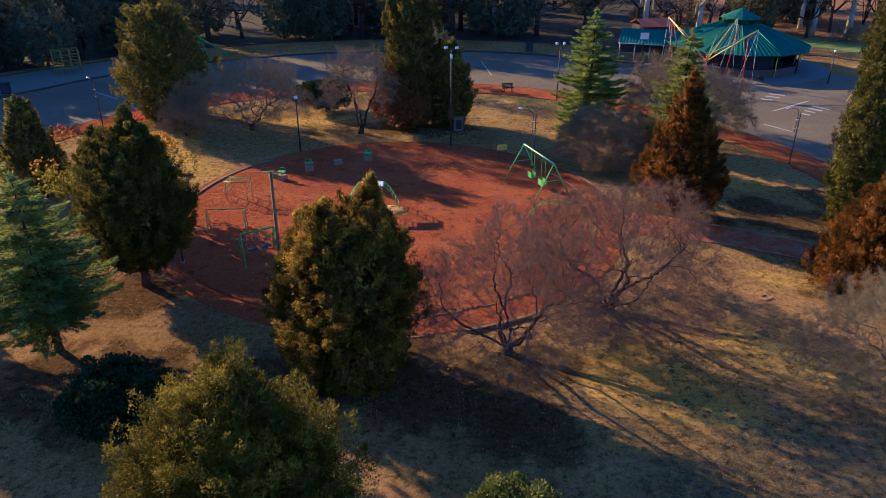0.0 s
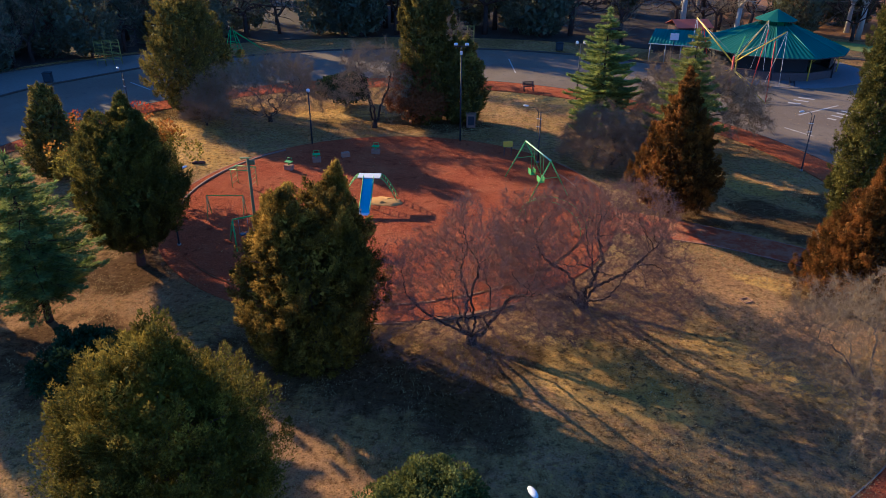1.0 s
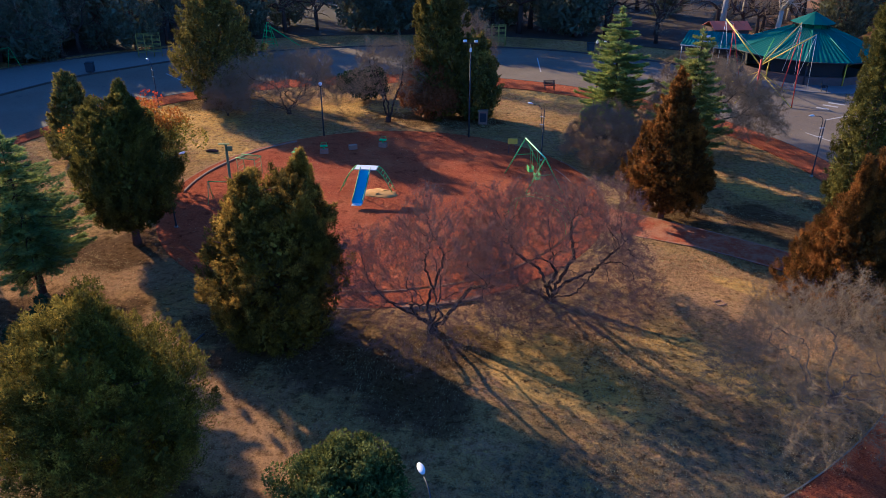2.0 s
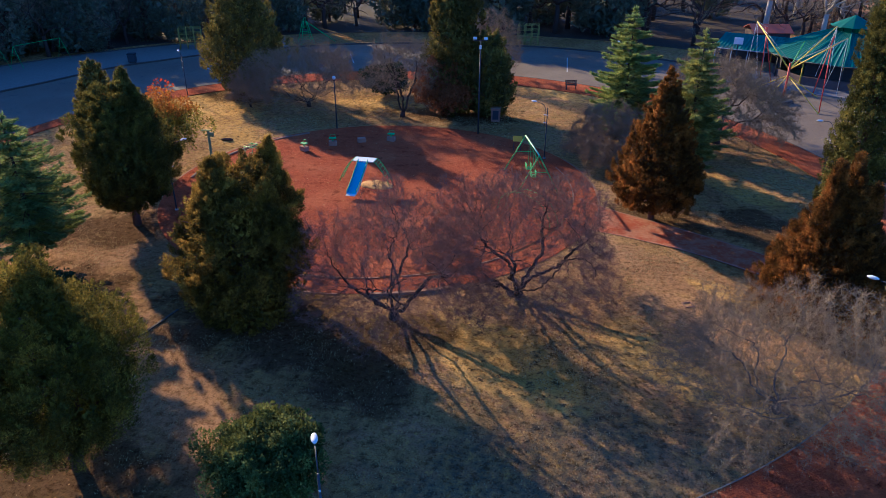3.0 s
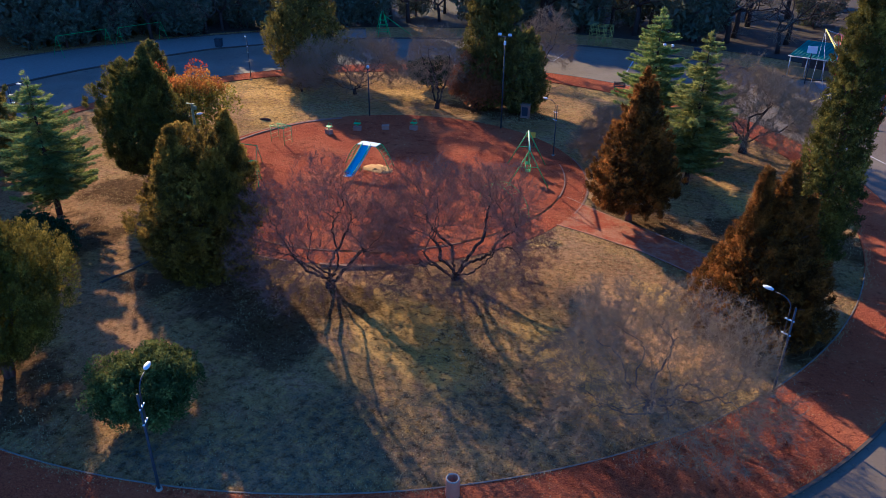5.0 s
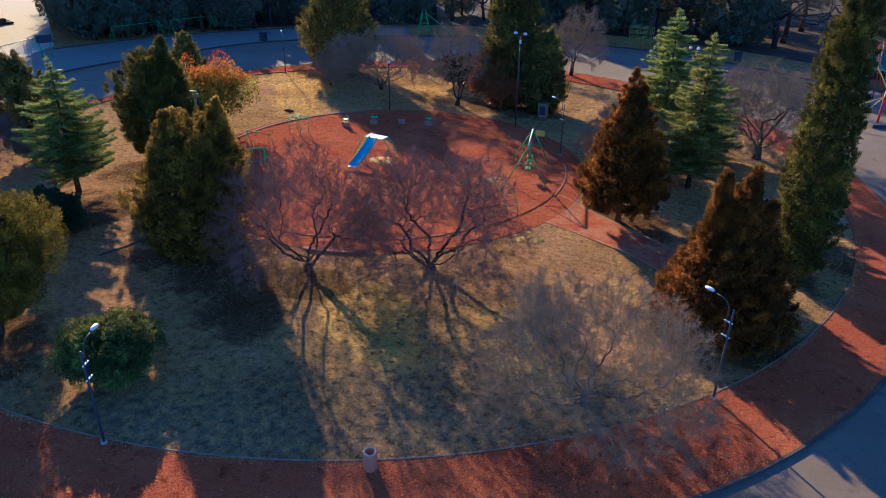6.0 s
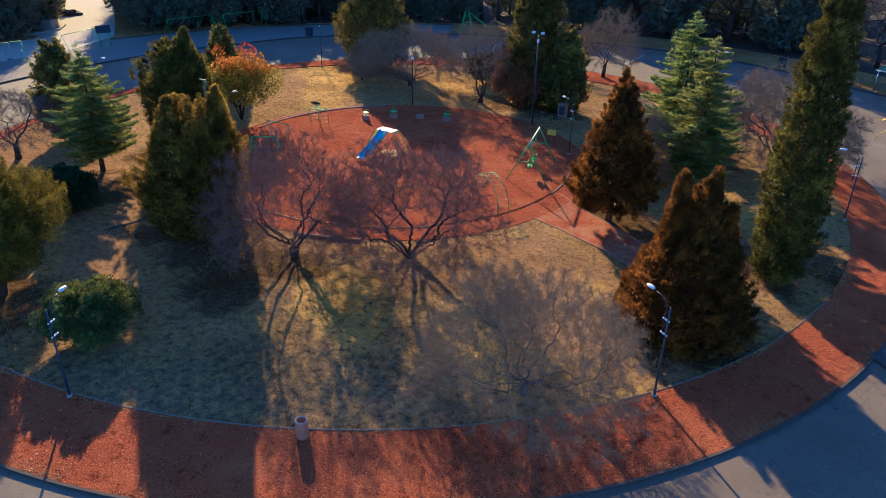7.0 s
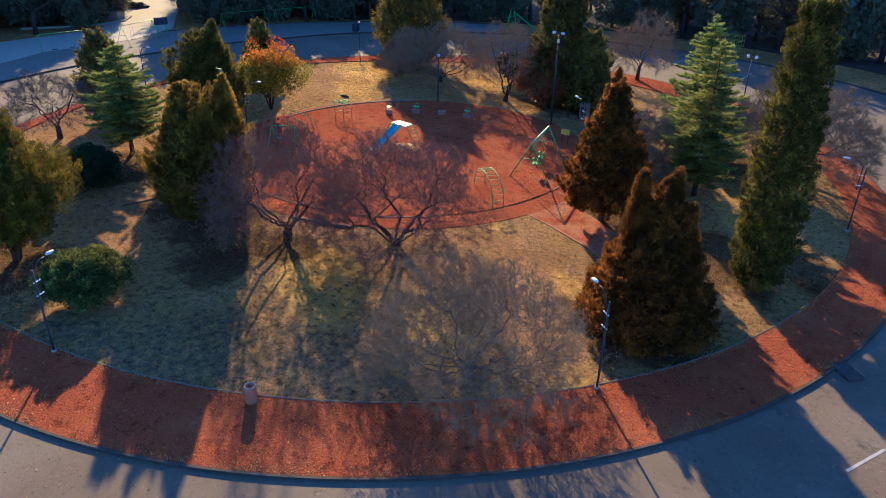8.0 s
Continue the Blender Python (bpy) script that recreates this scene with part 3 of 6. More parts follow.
def scale_conifer(name, at, height, radius, mat, seed, low=0.25, label="", tops=(), plumes=500, sprays=220, belly=0.3, sharp=0.6, leaf=0.1, lean=(0, 0), group="", plume=0.6, core=6000, waist=0.55, rough=1.0, stem=0.2, stems=1, upright=0.95):
    """A dense cypress-like conifer: ragged upright plumes of scaly sprays over an egg or cone, dark between them."""
    rng = np.random.default_rng(seed)
    tree = holder(name, at, 0, label, "tree", group)

    def reach_at(f):
        return waist + (1 - waist) * math.sin(f / belly * math.pi / 2) if f < belly else max(1 - (f - belly) / (1 - belly), 0.0) ** sharp

    f, a, out = lumpy(rng, plumes, reach_at, height, low)
    bulge = np.ones(len(f))
    for _ in range(22):
        la, lf, amount = rng.uniform(0, 2 * math.pi), rng.uniform(0.0, 0.95), rng.uniform(-0.22, 0.2) * rough
        bulge += amount * np.exp(-((f - lf) / 0.11) ** 2) * (np.cos(a - la) * 0.5 + 0.5) ** 3
    r = out * radius * bulge * rng.uniform(0.3, 1.0, len(f)) ** 0.6
    foot = np.stack([r * np.cos(a) + lean[0] * f, r * np.sin(a) + lean[1] * f, low + f * (height - low)], axis=1)
    axis = np.stack([np.cos(a) * 0.5, np.sin(a) * 0.5, np.full(len(f), upright)], axis=1) + rng.normal(size=foot.shape) * 0.16
    long_ = rng.uniform(0.55, 1.15, len(f)) * np.where(rng.uniform(0, 1, len(f)) < 0.14 * rough, rng.uniform(1.3, 2.0, len(f)), 1.0) * plume * (0.5 + 0.5 * out) * (radius / 2.8) ** 0.5
    for tx, ty, th, tr in tops:
        k = max(plumes // 7, 6)
        tf, ta = rng.uniform(0, 1, k), rng.uniform(0, 2 * math.pi, k)
        tv = (1 - tf) ** 0.8 * tr
        foot = np.concatenate([foot, np.stack([tx + tv * np.cos(ta), ty + tv * np.sin(ta), th - 0.5 - (1 - tf) * 2.6], axis=1)])
        axis = np.concatenate([axis, np.stack([np.cos(ta) * 0.4, np.sin(ta) * 0.4, np.full(k, 1.0)], axis=1)])
        long_ = np.concatenate([long_, rng.uniform(0.4, 0.75, k)])
        a = np.concatenate([a, ta])
    axis /= np.linalg.norm(axis, axis=1, keepdims=True)
    foot = foot - axis * (long_ * 0.55)[:, None]
    who = np.repeat(np.arange(len(foot)), sprays)
    n = len(who)
    u = rng.uniform(0, 1, n)
    spread = np.sin(np.pi * np.clip(u, 0.02, 0.98) ** 0.75) * 0.30 * long_[who] * np.sqrt(rng.uniform(0.12, 1.0, n))
    ball = rng.normal(size=(n, 3))
    ball -= axis[who] * np.sum(ball * axis[who], axis=1, keepdims=True)
    ball /= np.linalg.norm(ball, axis=1, keepdims=True)
    points = foot[who] + axis[who] * (u * long_[who])[:, None] + ball * spread[:, None]
    points += rng.normal(size=points.shape) * 0.04
    points[:, 2] = np.maximum(points[:, 2], 0.05)
    ways = axis[who] * 1.0 + ball * 0.5 + rng.normal(size=points.shape) * 0.35
    away = np.stack([np.cos(a), np.sin(a), np.full(len(a), 0.25)], axis=1)[who]
    v1, f1 = needles(points, ways, leaf * 0.8, leaf * 0.21, rng, ball * 0.8 + away * 0.8)
    f2, a2 = rng.uniform(0.0, 0.92, core), rng.uniform(0, 2 * math.pi, core)
    r2 = np.array([reach_at(x) for x in f2]) * radius * np.sqrt(rng.uniform(0.0, 0.7, core))
    p2 = np.stack([r2 * np.cos(a2) + lean[0] * f2, r2 * np.sin(a2) + lean[1] * f2, np.maximum(low + f2 * (height - low) * 0.95, 0.1)], axis=1)
    v2, fc2 = needles(p2, rng.normal(size=p2.shape) + np.array([0, 0, 0.5]), leaf * 2.2, leaf * 0.6, rng)
    solid("crown", np.concatenate([v1, v2]), np.concatenate([f1, fc2 + len(v1)]), mat, tree)
    for k in range(stems):
        b, lift_ = 2.4 * k + seed, 0.0 if stems == 1 else 0.28
        bx, by = math.cos(b) * lift_, math.sin(b) * lift_
        trunk_bars(tree, [([(bx * 0.3, by * 0.3, -0.15), (bx * 0.7 + lean[0] * 0.05, by * 0.7 + lean[1] * 0.05, 0.6), (bx * height * 0.4 + lean[0] * 0.4, by * height * 0.4 + lean[1] * 0.4, height * 0.42),
                            (bx * height * 0.5 + lean[0] * 0.85, by * height * 0.5 + lean[1] * 0.85, height * 0.82)], [stem, stem * 0.8, stem * 0.5, 0.03], 8)], BARK_RED)
    lines = []
    for k in range(14):
        b = rng.uniform(0, 2 * math.pi)
        zz = rng.uniform(0.12, 0.7) * height
        w = radius * reach_at(min(zz / height + 0.05, 0.95))
        ox, oy = lean[0] * zz / height, lean[1] * zz / height
        lines.append(([(ox * 0.7, oy * 0.7, zz * 0.7), (ox + w * 0.3 * math.cos(b), oy + w * 0.3 * math.sin(b), zz), (ox + w * 0.85 * math.cos(b), oy + w * 0.85 * math.sin(b), zz + 0.7)], [0.06, 0.045, 0.012], 5))
    tagged(trunk_bars(tree, lines, BARK_RED, "branch_tangle"), kind="stuff")
    return tree


def fir(name, at, height, radius, mat, seed, low=0.9, label="", tiers=19, group="", tilt=-0.12, leaf=0.16):
    """A fir with layered boughs, open between the tiers."""
    rng = np.random.default_rng(seed)
    tree = holder(name, at, 0, label, "tree", group)
    pts, ways, s0, s1, q0, q1 = [], [], [], [], [], []
    for t in range(tiers):
        f = t / (tiers - 1)
        z = low + (height - low - 0.25) * f ** 0.92
        span = radius * (1 - f) ** 0.62 * (0.6 + 0.4 * min(f * 4, 1)) + 0.1
        count = int(6 + 8 * (1 - f))
        spin = rng.uniform(0, 6.28)
        for b in range(count):
            a = spin + 2 * math.pi * b / count + rng.normal() * 0.16
            L = span * rng.uniform(0.62, 1.18)
            zz = z + rng.normal() * 0.14
            out = np.array([math.cos(a), math.sin(a), 0.0])
            cross = np.array([-math.sin(a), math.cos(a), 0.0])
            m = max(int(L * 225), 30)
            u = rng.uniform(0.12, 1.0, m)
            droop = tilt * L * u + 0.16 * L * u ** 3
            wide = (1.06 - u) * 0.42 * L * 0.75 + 0.05
            across = rng.uniform(-1, 1, m)
            p = np.array([0, 0, zz]) + out * (u * L)[:, None] + cross * (across * wide)[:, None]
            p[:, 2] += droop - np.abs(across) * wide * 0.22 + rng.normal(size=m) * 0.035
            pts.append(p)
            ways.append(out * 0.75 + cross * (np.sign(across) * 0.55)[:, None] + np.array([0, 0, 0.22]) + rng.normal(size=(m, 3)) * 0.22)
            s0.append(np.array([0, 0, zz]))
            s1.append(np.array([0, 0, zz + tilt * L * 0.8 + 0.05 * L]) + out * L * 0.85)
            q0.append(0.028 * (1.1 - f))
            q1.append(0.006)
    p = np.concatenate(pts)
    v, fc = needles(p, np.concatenate(ways), leaf, leaf * 0.16, rng)
    k = len(v)
    top = np.stack([rng.normal(size=60) * 0.06, rng.normal(size=60) * 0.06, height - rng.uniform(0, 0.9, 60)], axis=1)
    v2, f2 = needles(top, rng.normal(size=top.shape) * 0.4 + np.array([0, 0, 1.0]), leaf, leaf * 0.16, rng)
    solid("crown", np.concatenate([v, v2]), np.concatenate([fc, f2 + k]), mat, tree)
    vb, fb = frusta(np.array(s0), np.array(s1), np.array(q0), np.array(q1), 4)
    tagged(solid("bough_tangle", vb, fb, BARK, tree), kind="stuff")
    trunk_bars(tree, [([(0, 0, -0.15), (0.02, 0, height * 0.3), (0, 0.02, height * 0.97)], [0.17, 0.12, 0.015], 8)], BARK)
    return tree


def bare_tree(name, at, height, radius, seed, label="", bark=None, twig=None, limbs=5, trunk=0.9, girth=0.17, levels=4, kids=(4, 5, 5, 4), gnarl=0.34, flat=0.75, fine=0.0055, group="", forks=None, brush=6, hair=0.5, bare=0.0, steep=(0.35, 1.15)):
    """A leafless spreading tree: gnarled limbs that fork into a dense dome of twigs."""
    rng = np.random.default_rng(seed)
    tree = holder(name, at, 0, label, "tree", group)
    bark, twig = bark or BARK, twig or TWIG_RED
    heavy, s0, s1, q0, q1 = [], [], [], [], []
    crown_low = trunk * 0.9

    def inside(p):
        """How far p lies out in the dome: 1 on its skin."""
        return math.sqrt((p[0] ** 2 + p[1] ** 2) / radius ** 2 + (max(p[2] - crown_low, 0) / (height - crown_low)) ** 2)

    def grow(start, way, length, thick, level):
        steps = 8 if level < 2 else 4 if level < 3 else 3 if level < 4 else 2
        pts, p, d = [start], start.copy(), way / np.linalg.norm(way)
        spots = []
        for s in range(steps):
            d = d + rng.normal(size=3) * gnarl * (1.0 if level < 3 else 1.3)
            d[2] += 0.06 if level > 0 else 0.0
            d /= np.linalg.norm(d)
            p = p + d * length / steps
            if p[2] < 0.35:
                p[2] = 0.35 + rng.uniform(0, 0.1)
            pts.append(p.copy())
            spots.append((p.copy(), d.copy()))
            if level > 1 and inside(p) > 1.06:
                break
        n = len(pts)
        radii = [max(thick * (1 - 0.62 * i / max(n - 1, 1)), fine * 0.6) for i in range(n)]
        if level < 2:
            heavy.append((pts, radii, 7 if level == 0 else 6))
        else:
            for i in range(n - 1):
                s0.append(pts[i]); s1.append(pts[i + 1]); q0.append(radii[i]); q1.append(radii[i + 1])
        if level >= levels:
            return
        many = kids[min(level, len(kids) - 1)]
        for c in range(many):
            at_ = spots[-1] if c == 0 else spots[int(rng.integers(min(1, len(spots) - 1), len(spots)))]
            if inside(at_[0]) > 1.02 or at_[0][2] < bare * (1.0 if level < 2 else 1.1):
                continue
            away = rng.normal(size=3)
            away -= at_[1] * away.dot(at_[1])
            away /= np.linalg.norm(away)
            new_way = at_[1] * 0.75 + away * rng.uniform(0.45, 0.95)
            out = np.array([at_[0][0], at_[0][1], 0.0])
            new_way += out / (np.linalg.norm(out) + 0.6) * 0.28
            new_way[2] = new_way[2] * flat + 0.10
            grow(at_[0], new_way, length * rng.uniform(0.52, 0.78), max(thick * 0.45, fine), level + 1)

    forks = forks or [(0, 0)]
    for fx, fy in forks:
        base = np.array([fx * 0.12, fy * 0.12, -0.1])
        head = np.array([fx, fy, trunk]) + rng.normal(size=3) * np.array([0.1, 0.1, 0.0])
        mid = base * 0.5 + head * 0.5 + rng.normal(size=3) * 0.06
        heavy.append(([base, mid, head], [girth * 1.25, girth, girth * 0.85], 9))
        spin = rng.uniform(0, 6.28)
        for k in range(limbs):
            a = spin + 2 * math.pi * k / limbs + rng.normal() * 0.25
            rise = rng.uniform(*steep)
            L = math.hypot(radius, height - trunk) * rng.uniform(0.42, 0.56)
            grow(head, np.array([math.cos(a), math.sin(a), rise]), L, girth * rng.uniform(0.42, 0.58), 1)
    if group:
        trunk_bars(tree, heavy, bark)
    else:
        trunk_bars(tree, [l for l in heavy if l[2] == 9], bark)
        for l in heavy:
            if l[2] != 9:
                trunk_bars(tree, [l], bark, "limb")
    s0, s1, q0, q1 = np.array(s0), np.array(s1), np.array(q0), np.array(q1)
    if brush:
        # fine twigs bristling from every small branch
        small = np.nonzero(q0 < 0.03)[0]
        who = np.repeat(small, brush)
        t_ = rng.uniform(0.1, 1.0, (len(who), 1))
        root = s0[who] * (1 - t_) + s1[who] * t_
        run = s1[who] - s0[who]
        run /= np.maximum(np.linalg.norm(run, axis=1, keepdims=True), 1e-6)
        way_ = run * 0.5 + rng.normal(size=root.shape) * 0.62 + np.array([0, 0, 0.32])
        way_ /= np.linalg.norm(way_, axis=1, keepdims=True)
        size_ = rng.uniform(0.3, 1.0, (len(who), 1)) * hair
        tip_ = root + way_ * size_
        far = np.sqrt((tip_[:, 0] ** 2 + tip_[:, 1] ** 2) / (radius * 1.06) ** 2 + (np.maximum(tip_[:, 2] - crown_low, 0) / (height * 1.04 - crown_low)) ** 2)
        ok_ = (far < rng.uniform(0.9, 1.08, len(far))) & (tip_[:, 2] > max(0.4, bare))
        v, f = needles(root[ok_], tip_[ok_] - root[ok_], 1.0, fine * 0.9, rng)
        v = v.reshape(-1, 3, 3)
        v[:, 2] = tip_[ok_]
        tagged(solid("twig_spray", v.reshape(-1, 3), f, twig, tree), kind="stuff")
    thick = q0 > 0.016
    for pick, mat in ((thick, bark), (~thick, twig)):
        if pick.any():
            v, f = frusta(s0[pick], s1[pick], q0[pick], q1[pick], 4 if mat is bark else 3)
            tagged(solid("branch_tangle" if mat is bark else "twig_tangle", v, f, mat, tree), kind="stuff")
    return tree


def grown_tree(name, at, height, radius, seed, label="", bark=None, twig=None, limbs=6, trunk=0.4, crown_low=1.2, girth=0.2, points=1500, step=0.15, kill=0.26, wild=0.3, hollow=0.5, brush=14, hair=0.4, fine=0.006, group="", spread=0.55, rise=0.5, turn=0.0, squash=1.0, category="tree"):
    """A leafless tree whose limbs fan out from a short trunk and grow towards a dome of buds, forking finer and finer."""
    rng = np.random.default_rng(seed)
    tree = holder(name, at, 0, label, category, group)
    bark, twig = bark or BARK, twig or TWIG_RED
    # buds: mostly near the skin of an uneven dome
    ways = rng.normal(size=(points * 3, 3))
    ways[:, 2] = np.abs(ways[:, 2]) * 1.05 - 0.22
    ways /= np.linalg.norm(ways, axis=1, keepdims=True)
    lump = np.array([1.0 + 0.42 * noise.noise((w[0] * 1.7 + seed, w[1] * 1.7, w[2] * 1.7)) for w in ways])
    share = (hollow ** 3 + (1 - hollow ** 3) * rng.uniform(0, 1, len(ways))) ** (1 / 3) * lump
    keep = share < 1.12
    buds = (ways * share[:, None])[keep][:points] * np.array([radius, radius * squash, height - crown_low]) + np.array([0, 0, crown_low])
    buds = buds[buds[:, 2] > 0.55]
    room = 16000
    node, parent, owner = np.zeros((room, 3)), np.full(room, -1), np.zeros(room, dtype=int)
    count = 0

    def add(p, up, who):
        nonlocal count
        node[count], parent[count], owner[count] = p, up, who
        count += 1
        return count - 1

    add((0, 0, -0.12), -1, 0)
    head = add((rng.normal() * 0.05, rng.normal() * 0.05, trunk), 0, 0)
    for k in range(limbs):
        a = turn + 2 * math.pi * (k + rng.uniform(-0.25, 0.25)) / limbs
        reach_, climb = rng.uniform(0.85, 1.15) * spread * radius, rng.uniform(0.6, 1.35) * rise * (height - trunk)
        steps = max(int(math.hypot(reach_, climb) / step), 4)
        at_, bend, sway = head, rng.uniform(-0.7, 0.7), rng.uniform(0, 6.28)
        start = node[head].copy()
        for j in range(1, steps + 1):
            u = j / steps
            b = a + bend * u + 0.26 * math.sin(6 * u + sway)
            out = reach_ * u ** (1.0 if climb > reach_ * 0.7 else 0.85)
            p = start + np.array([math.cos(b) * out, math.sin(b) * out * squash, climb * (u ** 1.1 + 0.05 * math.sin(9 * u + sway * 2))])
            at_ = add(p + rng.normal(size=3) * 0.035, at_, k + 1)
    gap = np.linalg.norm(buds[:, None] - node[None, :count], axis=2)
    near, far = np.argmin(gap, axis=1), np.min(gap, axis=1)
    near[near < 2] = head
    kids = np.bincount(parent[1:count], minlength=room)
    for _ in range(90):
        if len(buds) == 0 or count > room - 800:
            break
        pull = np.zeros((count, 3))
        np.add.at(pull, near, (buds - node[near]) / np.maximum(far, 1e-6)[:, None])
        grow = np.unique(near)
        grow = grow[kids[grow] < 4]
        if len(grow) == 0:
            break
        d = pull[grow]
        d /= np.maximum(np.linalg.norm(d, axis=1, keepdims=True), 1e-6)
        d += rng.normal(size=d.shape) * wild + np.array([0, 0, 0.06])
        d /= np.linalg.norm(d, axis=1, keepdims=True)
        first = count
        for g, p in zip(grow, node[grow] + d * step):
            add(p, g, owner[g])
            kids[g] += 1
        gap = np.linalg.norm(buds[:, None] - node[None, first:count], axis=2)
        best, which = np.min(gap, axis=1), np.argmin(gap, axis=1) + first
        closer = best < far
        near[closer], far[closer] = which[closer], best[closer]
        left = far > kill
        buds, near, far = buds[left], near[left], far[left]
    # thickness: each branch carries what grows from it
    load = np.zeros(count)
    for i in range(count - 1, 0, -1):
        load[i] = max(load[i], 1.0)
        load[parent[i]] += load[i]
    power = math.log(girth / fine) / math.log(max(load[1], 2.0))
    thick = fine * np.maximum(load, 1.0) ** power
    thick *= np.clip(thick / 0.16, 0.5, 1.0)
    child = [[] for _ in range(count)]
    for i in range(1, count):
        child[parent[i]].append(i)
    trunk_bars(tree, [([tuple(node[0]), tuple(node[0] * 0.5 + node[1] * 0.5), tuple(node[1])], [girth * 1.3, girth * 1.05, girth * 0.95], 10)], bark)
    stout = {k: [] for k in range(1, limbs + 1)}
    todo = [(1, c) for c in child[1]]
    thin = max(0.026, fine * 2.5)
    while todo:
        root, c = todo.pop()
        line, radii = [tuple(node[root])], [min(thick[c] * 1.1, thick[root])]
        while True:
            line.append(tuple(node[c]))
            radii.append(thick[c])
            nxt = sorted((q for q in child[c] if thick[q] > thin), key=lambda q: -thick[q])
            if not nxt:
                break
            todo += [(c, q) for q in nxt[1:]]
            c = nxt[0]
        if thick[c] > thin * 0.8 and owner[c]:
            stout[owner[c]].append((line, radii, 7))
    merged = []
    for k, lines in stout.items():
        if group or not lines:
            merged += lines
        else:
            trunk_bars(tree, lines, bark, "limb")
    if merged:
        trunk_bars(tree, merged, bark, "limb")
    idx = np.arange(2, count)
    idx = idx[thick[idx] <= thin]
    for pick, mat, word in ((idx[thick[idx] > fine * 1.9], bark, "branch_tangle"), (idx[thick[idx] <= fine * 1.9], twig, "twig_tangle")):
        if len(pick):
            v, f = frusta(node[parent[pick]], node[pick], np.minimum(thick[parent[pick]], thick[pick] * 1.5), thick[pick], 4 if mat is bark else 3)
            tagged(solid(word, v, f, mat, tree), kind="stuff")
    small = idx[thick[idx] < max(fine * 3.2, 0.02)]
    shell = np.sqrt((node[small, 0] ** 2 + (node[small, 1] / squash) ** 2) / radius ** 2 + ((node[small, 2] - crown_low) / (height - crown_low)) ** 2)
    who = np.repeat(small, (brush * np.clip((shell - 0.35) / 0.45, 0.12, 1.0)).astype(int))
    t_ = rng.uniform(0.0, 1.0, (len(who), 1))
    root = node[parent[who]] * (1 - t_) + node[who] * t_
    run = node[who] - node[parent[who]]
    run /= np.maximum(np.linalg.norm(run, axis=1, keepdims=True), 1e-6)
    outward = root - np.array([0, 0, crown_low])
    outward /= np.maximum(np.linalg.norm(outward, axis=1, keepdims=True), 0.3)
    way_ = run * 0.4 + outward * 0.3 + rng.normal(size=root.shape) * 0.62 + np.array([0, 0, 0.15])
    v, f = needles(root, way_, hair, fine * 0.7, rng)
    v = v.reshape(-1, 3, 3)
    v = v[v[:, 2, 2] > 0.3]
    tagged(solid("twig_spray", v.reshape(-1, 3), np.arange(3 * len(v)).reshape(-1, 3), twig, tree), kind="stuff")
    return tree


def leafy_bush(name, at, height, radius, mat, seed, label="", heads=120, sprays=110, leaf=0.13, lift=0.0, group="", category="bush", lumps=0.35):
    """A rounded evergreen bush of broad leaves, with a ragged outline."""
    rng = np.random.default_rng(seed)
    bush = holder(name, at, 0, label, category, group)
    a = rng.uniform(0, 2 * math.pi, heads)
    up = rng.uniform(-0.25, 1, heads)
    flatr = np.sqrt(np.maximum(1 - up ** 2, 0.0))
    lobe = np.array([noise.noise((math.cos(b) * c * 1.6 + seed, math.sin(b) * c * 1.6, d * 1.6)) for b, c, d in zip(a, flatr, up)])
    grow = rng.uniform(0.72, 1.05, heads) * (1 + lumps * lobe)
    heart = np.stack([flatr * np.cos(a) * radius * grow, flatr * np.sin(a) * radius * grow, lift + (height - lift) * (0.42 + up * 0.5 * grow)], axis=1)
    size = rng.uniform(0.2, 0.38, heads) * radius / 1.6
    who = np.repeat(np.arange(heads), sprays)
    ball = rng.normal(size=(len(who), 3))
    ball /= np.linalg.norm(ball, axis=1, keepdims=True)
    ball *= rng.uniform(0.3, 1, (len(who), 1)) ** 0.5
    p = heart[who] + ball * size[who][:, None]
    p[:, 2] = np.maximum(p[:, 2], 0.04)
    v1, f1 = blades(p, ball + np.array([0, 0, 0.5]) + rng.normal(size=p.shape) * 0.4, leaf, leaf * 0.36, rng)
    k = heads * 16
    q = rng.normal(size=(k, 3))
    q /= np.linalg.norm(q, axis=1, keepdims=True)
    q *= rng.uniform(0.2, 0.85, (k, 1))
    q = q * np.array([radius, radius, (height - lift) * 0.5]) + np.array([0, 0, lift + (height - lift) * 0.45])
    q[:, 2] = np.maximum(q[:, 2], 0.05)
    v2, f2 = blades(q, rng.normal(size=q.shape), 0.3, 0.12, rng)
    solid("crown", np.concatenate([v1, v2]), np.concatenate([f1, f2 + len(v1)]), mat, bush)
    stems = []
    for k in range(6):
        b = rng.uniform(0, 6.28)
        stems.append(([(0, 0, -0.1), (0.2 * radius * math.cos(b), 0.2 * radius * math.sin(b), 0.35 * height), (0.5 * radius * math.cos(b), 0.5 * radius * math.sin(b), 0.7 * height)], [0.06, 0.04, 0.015], 5))
    trunk_bars(bush, stems, BARK, "stem")
    return bush


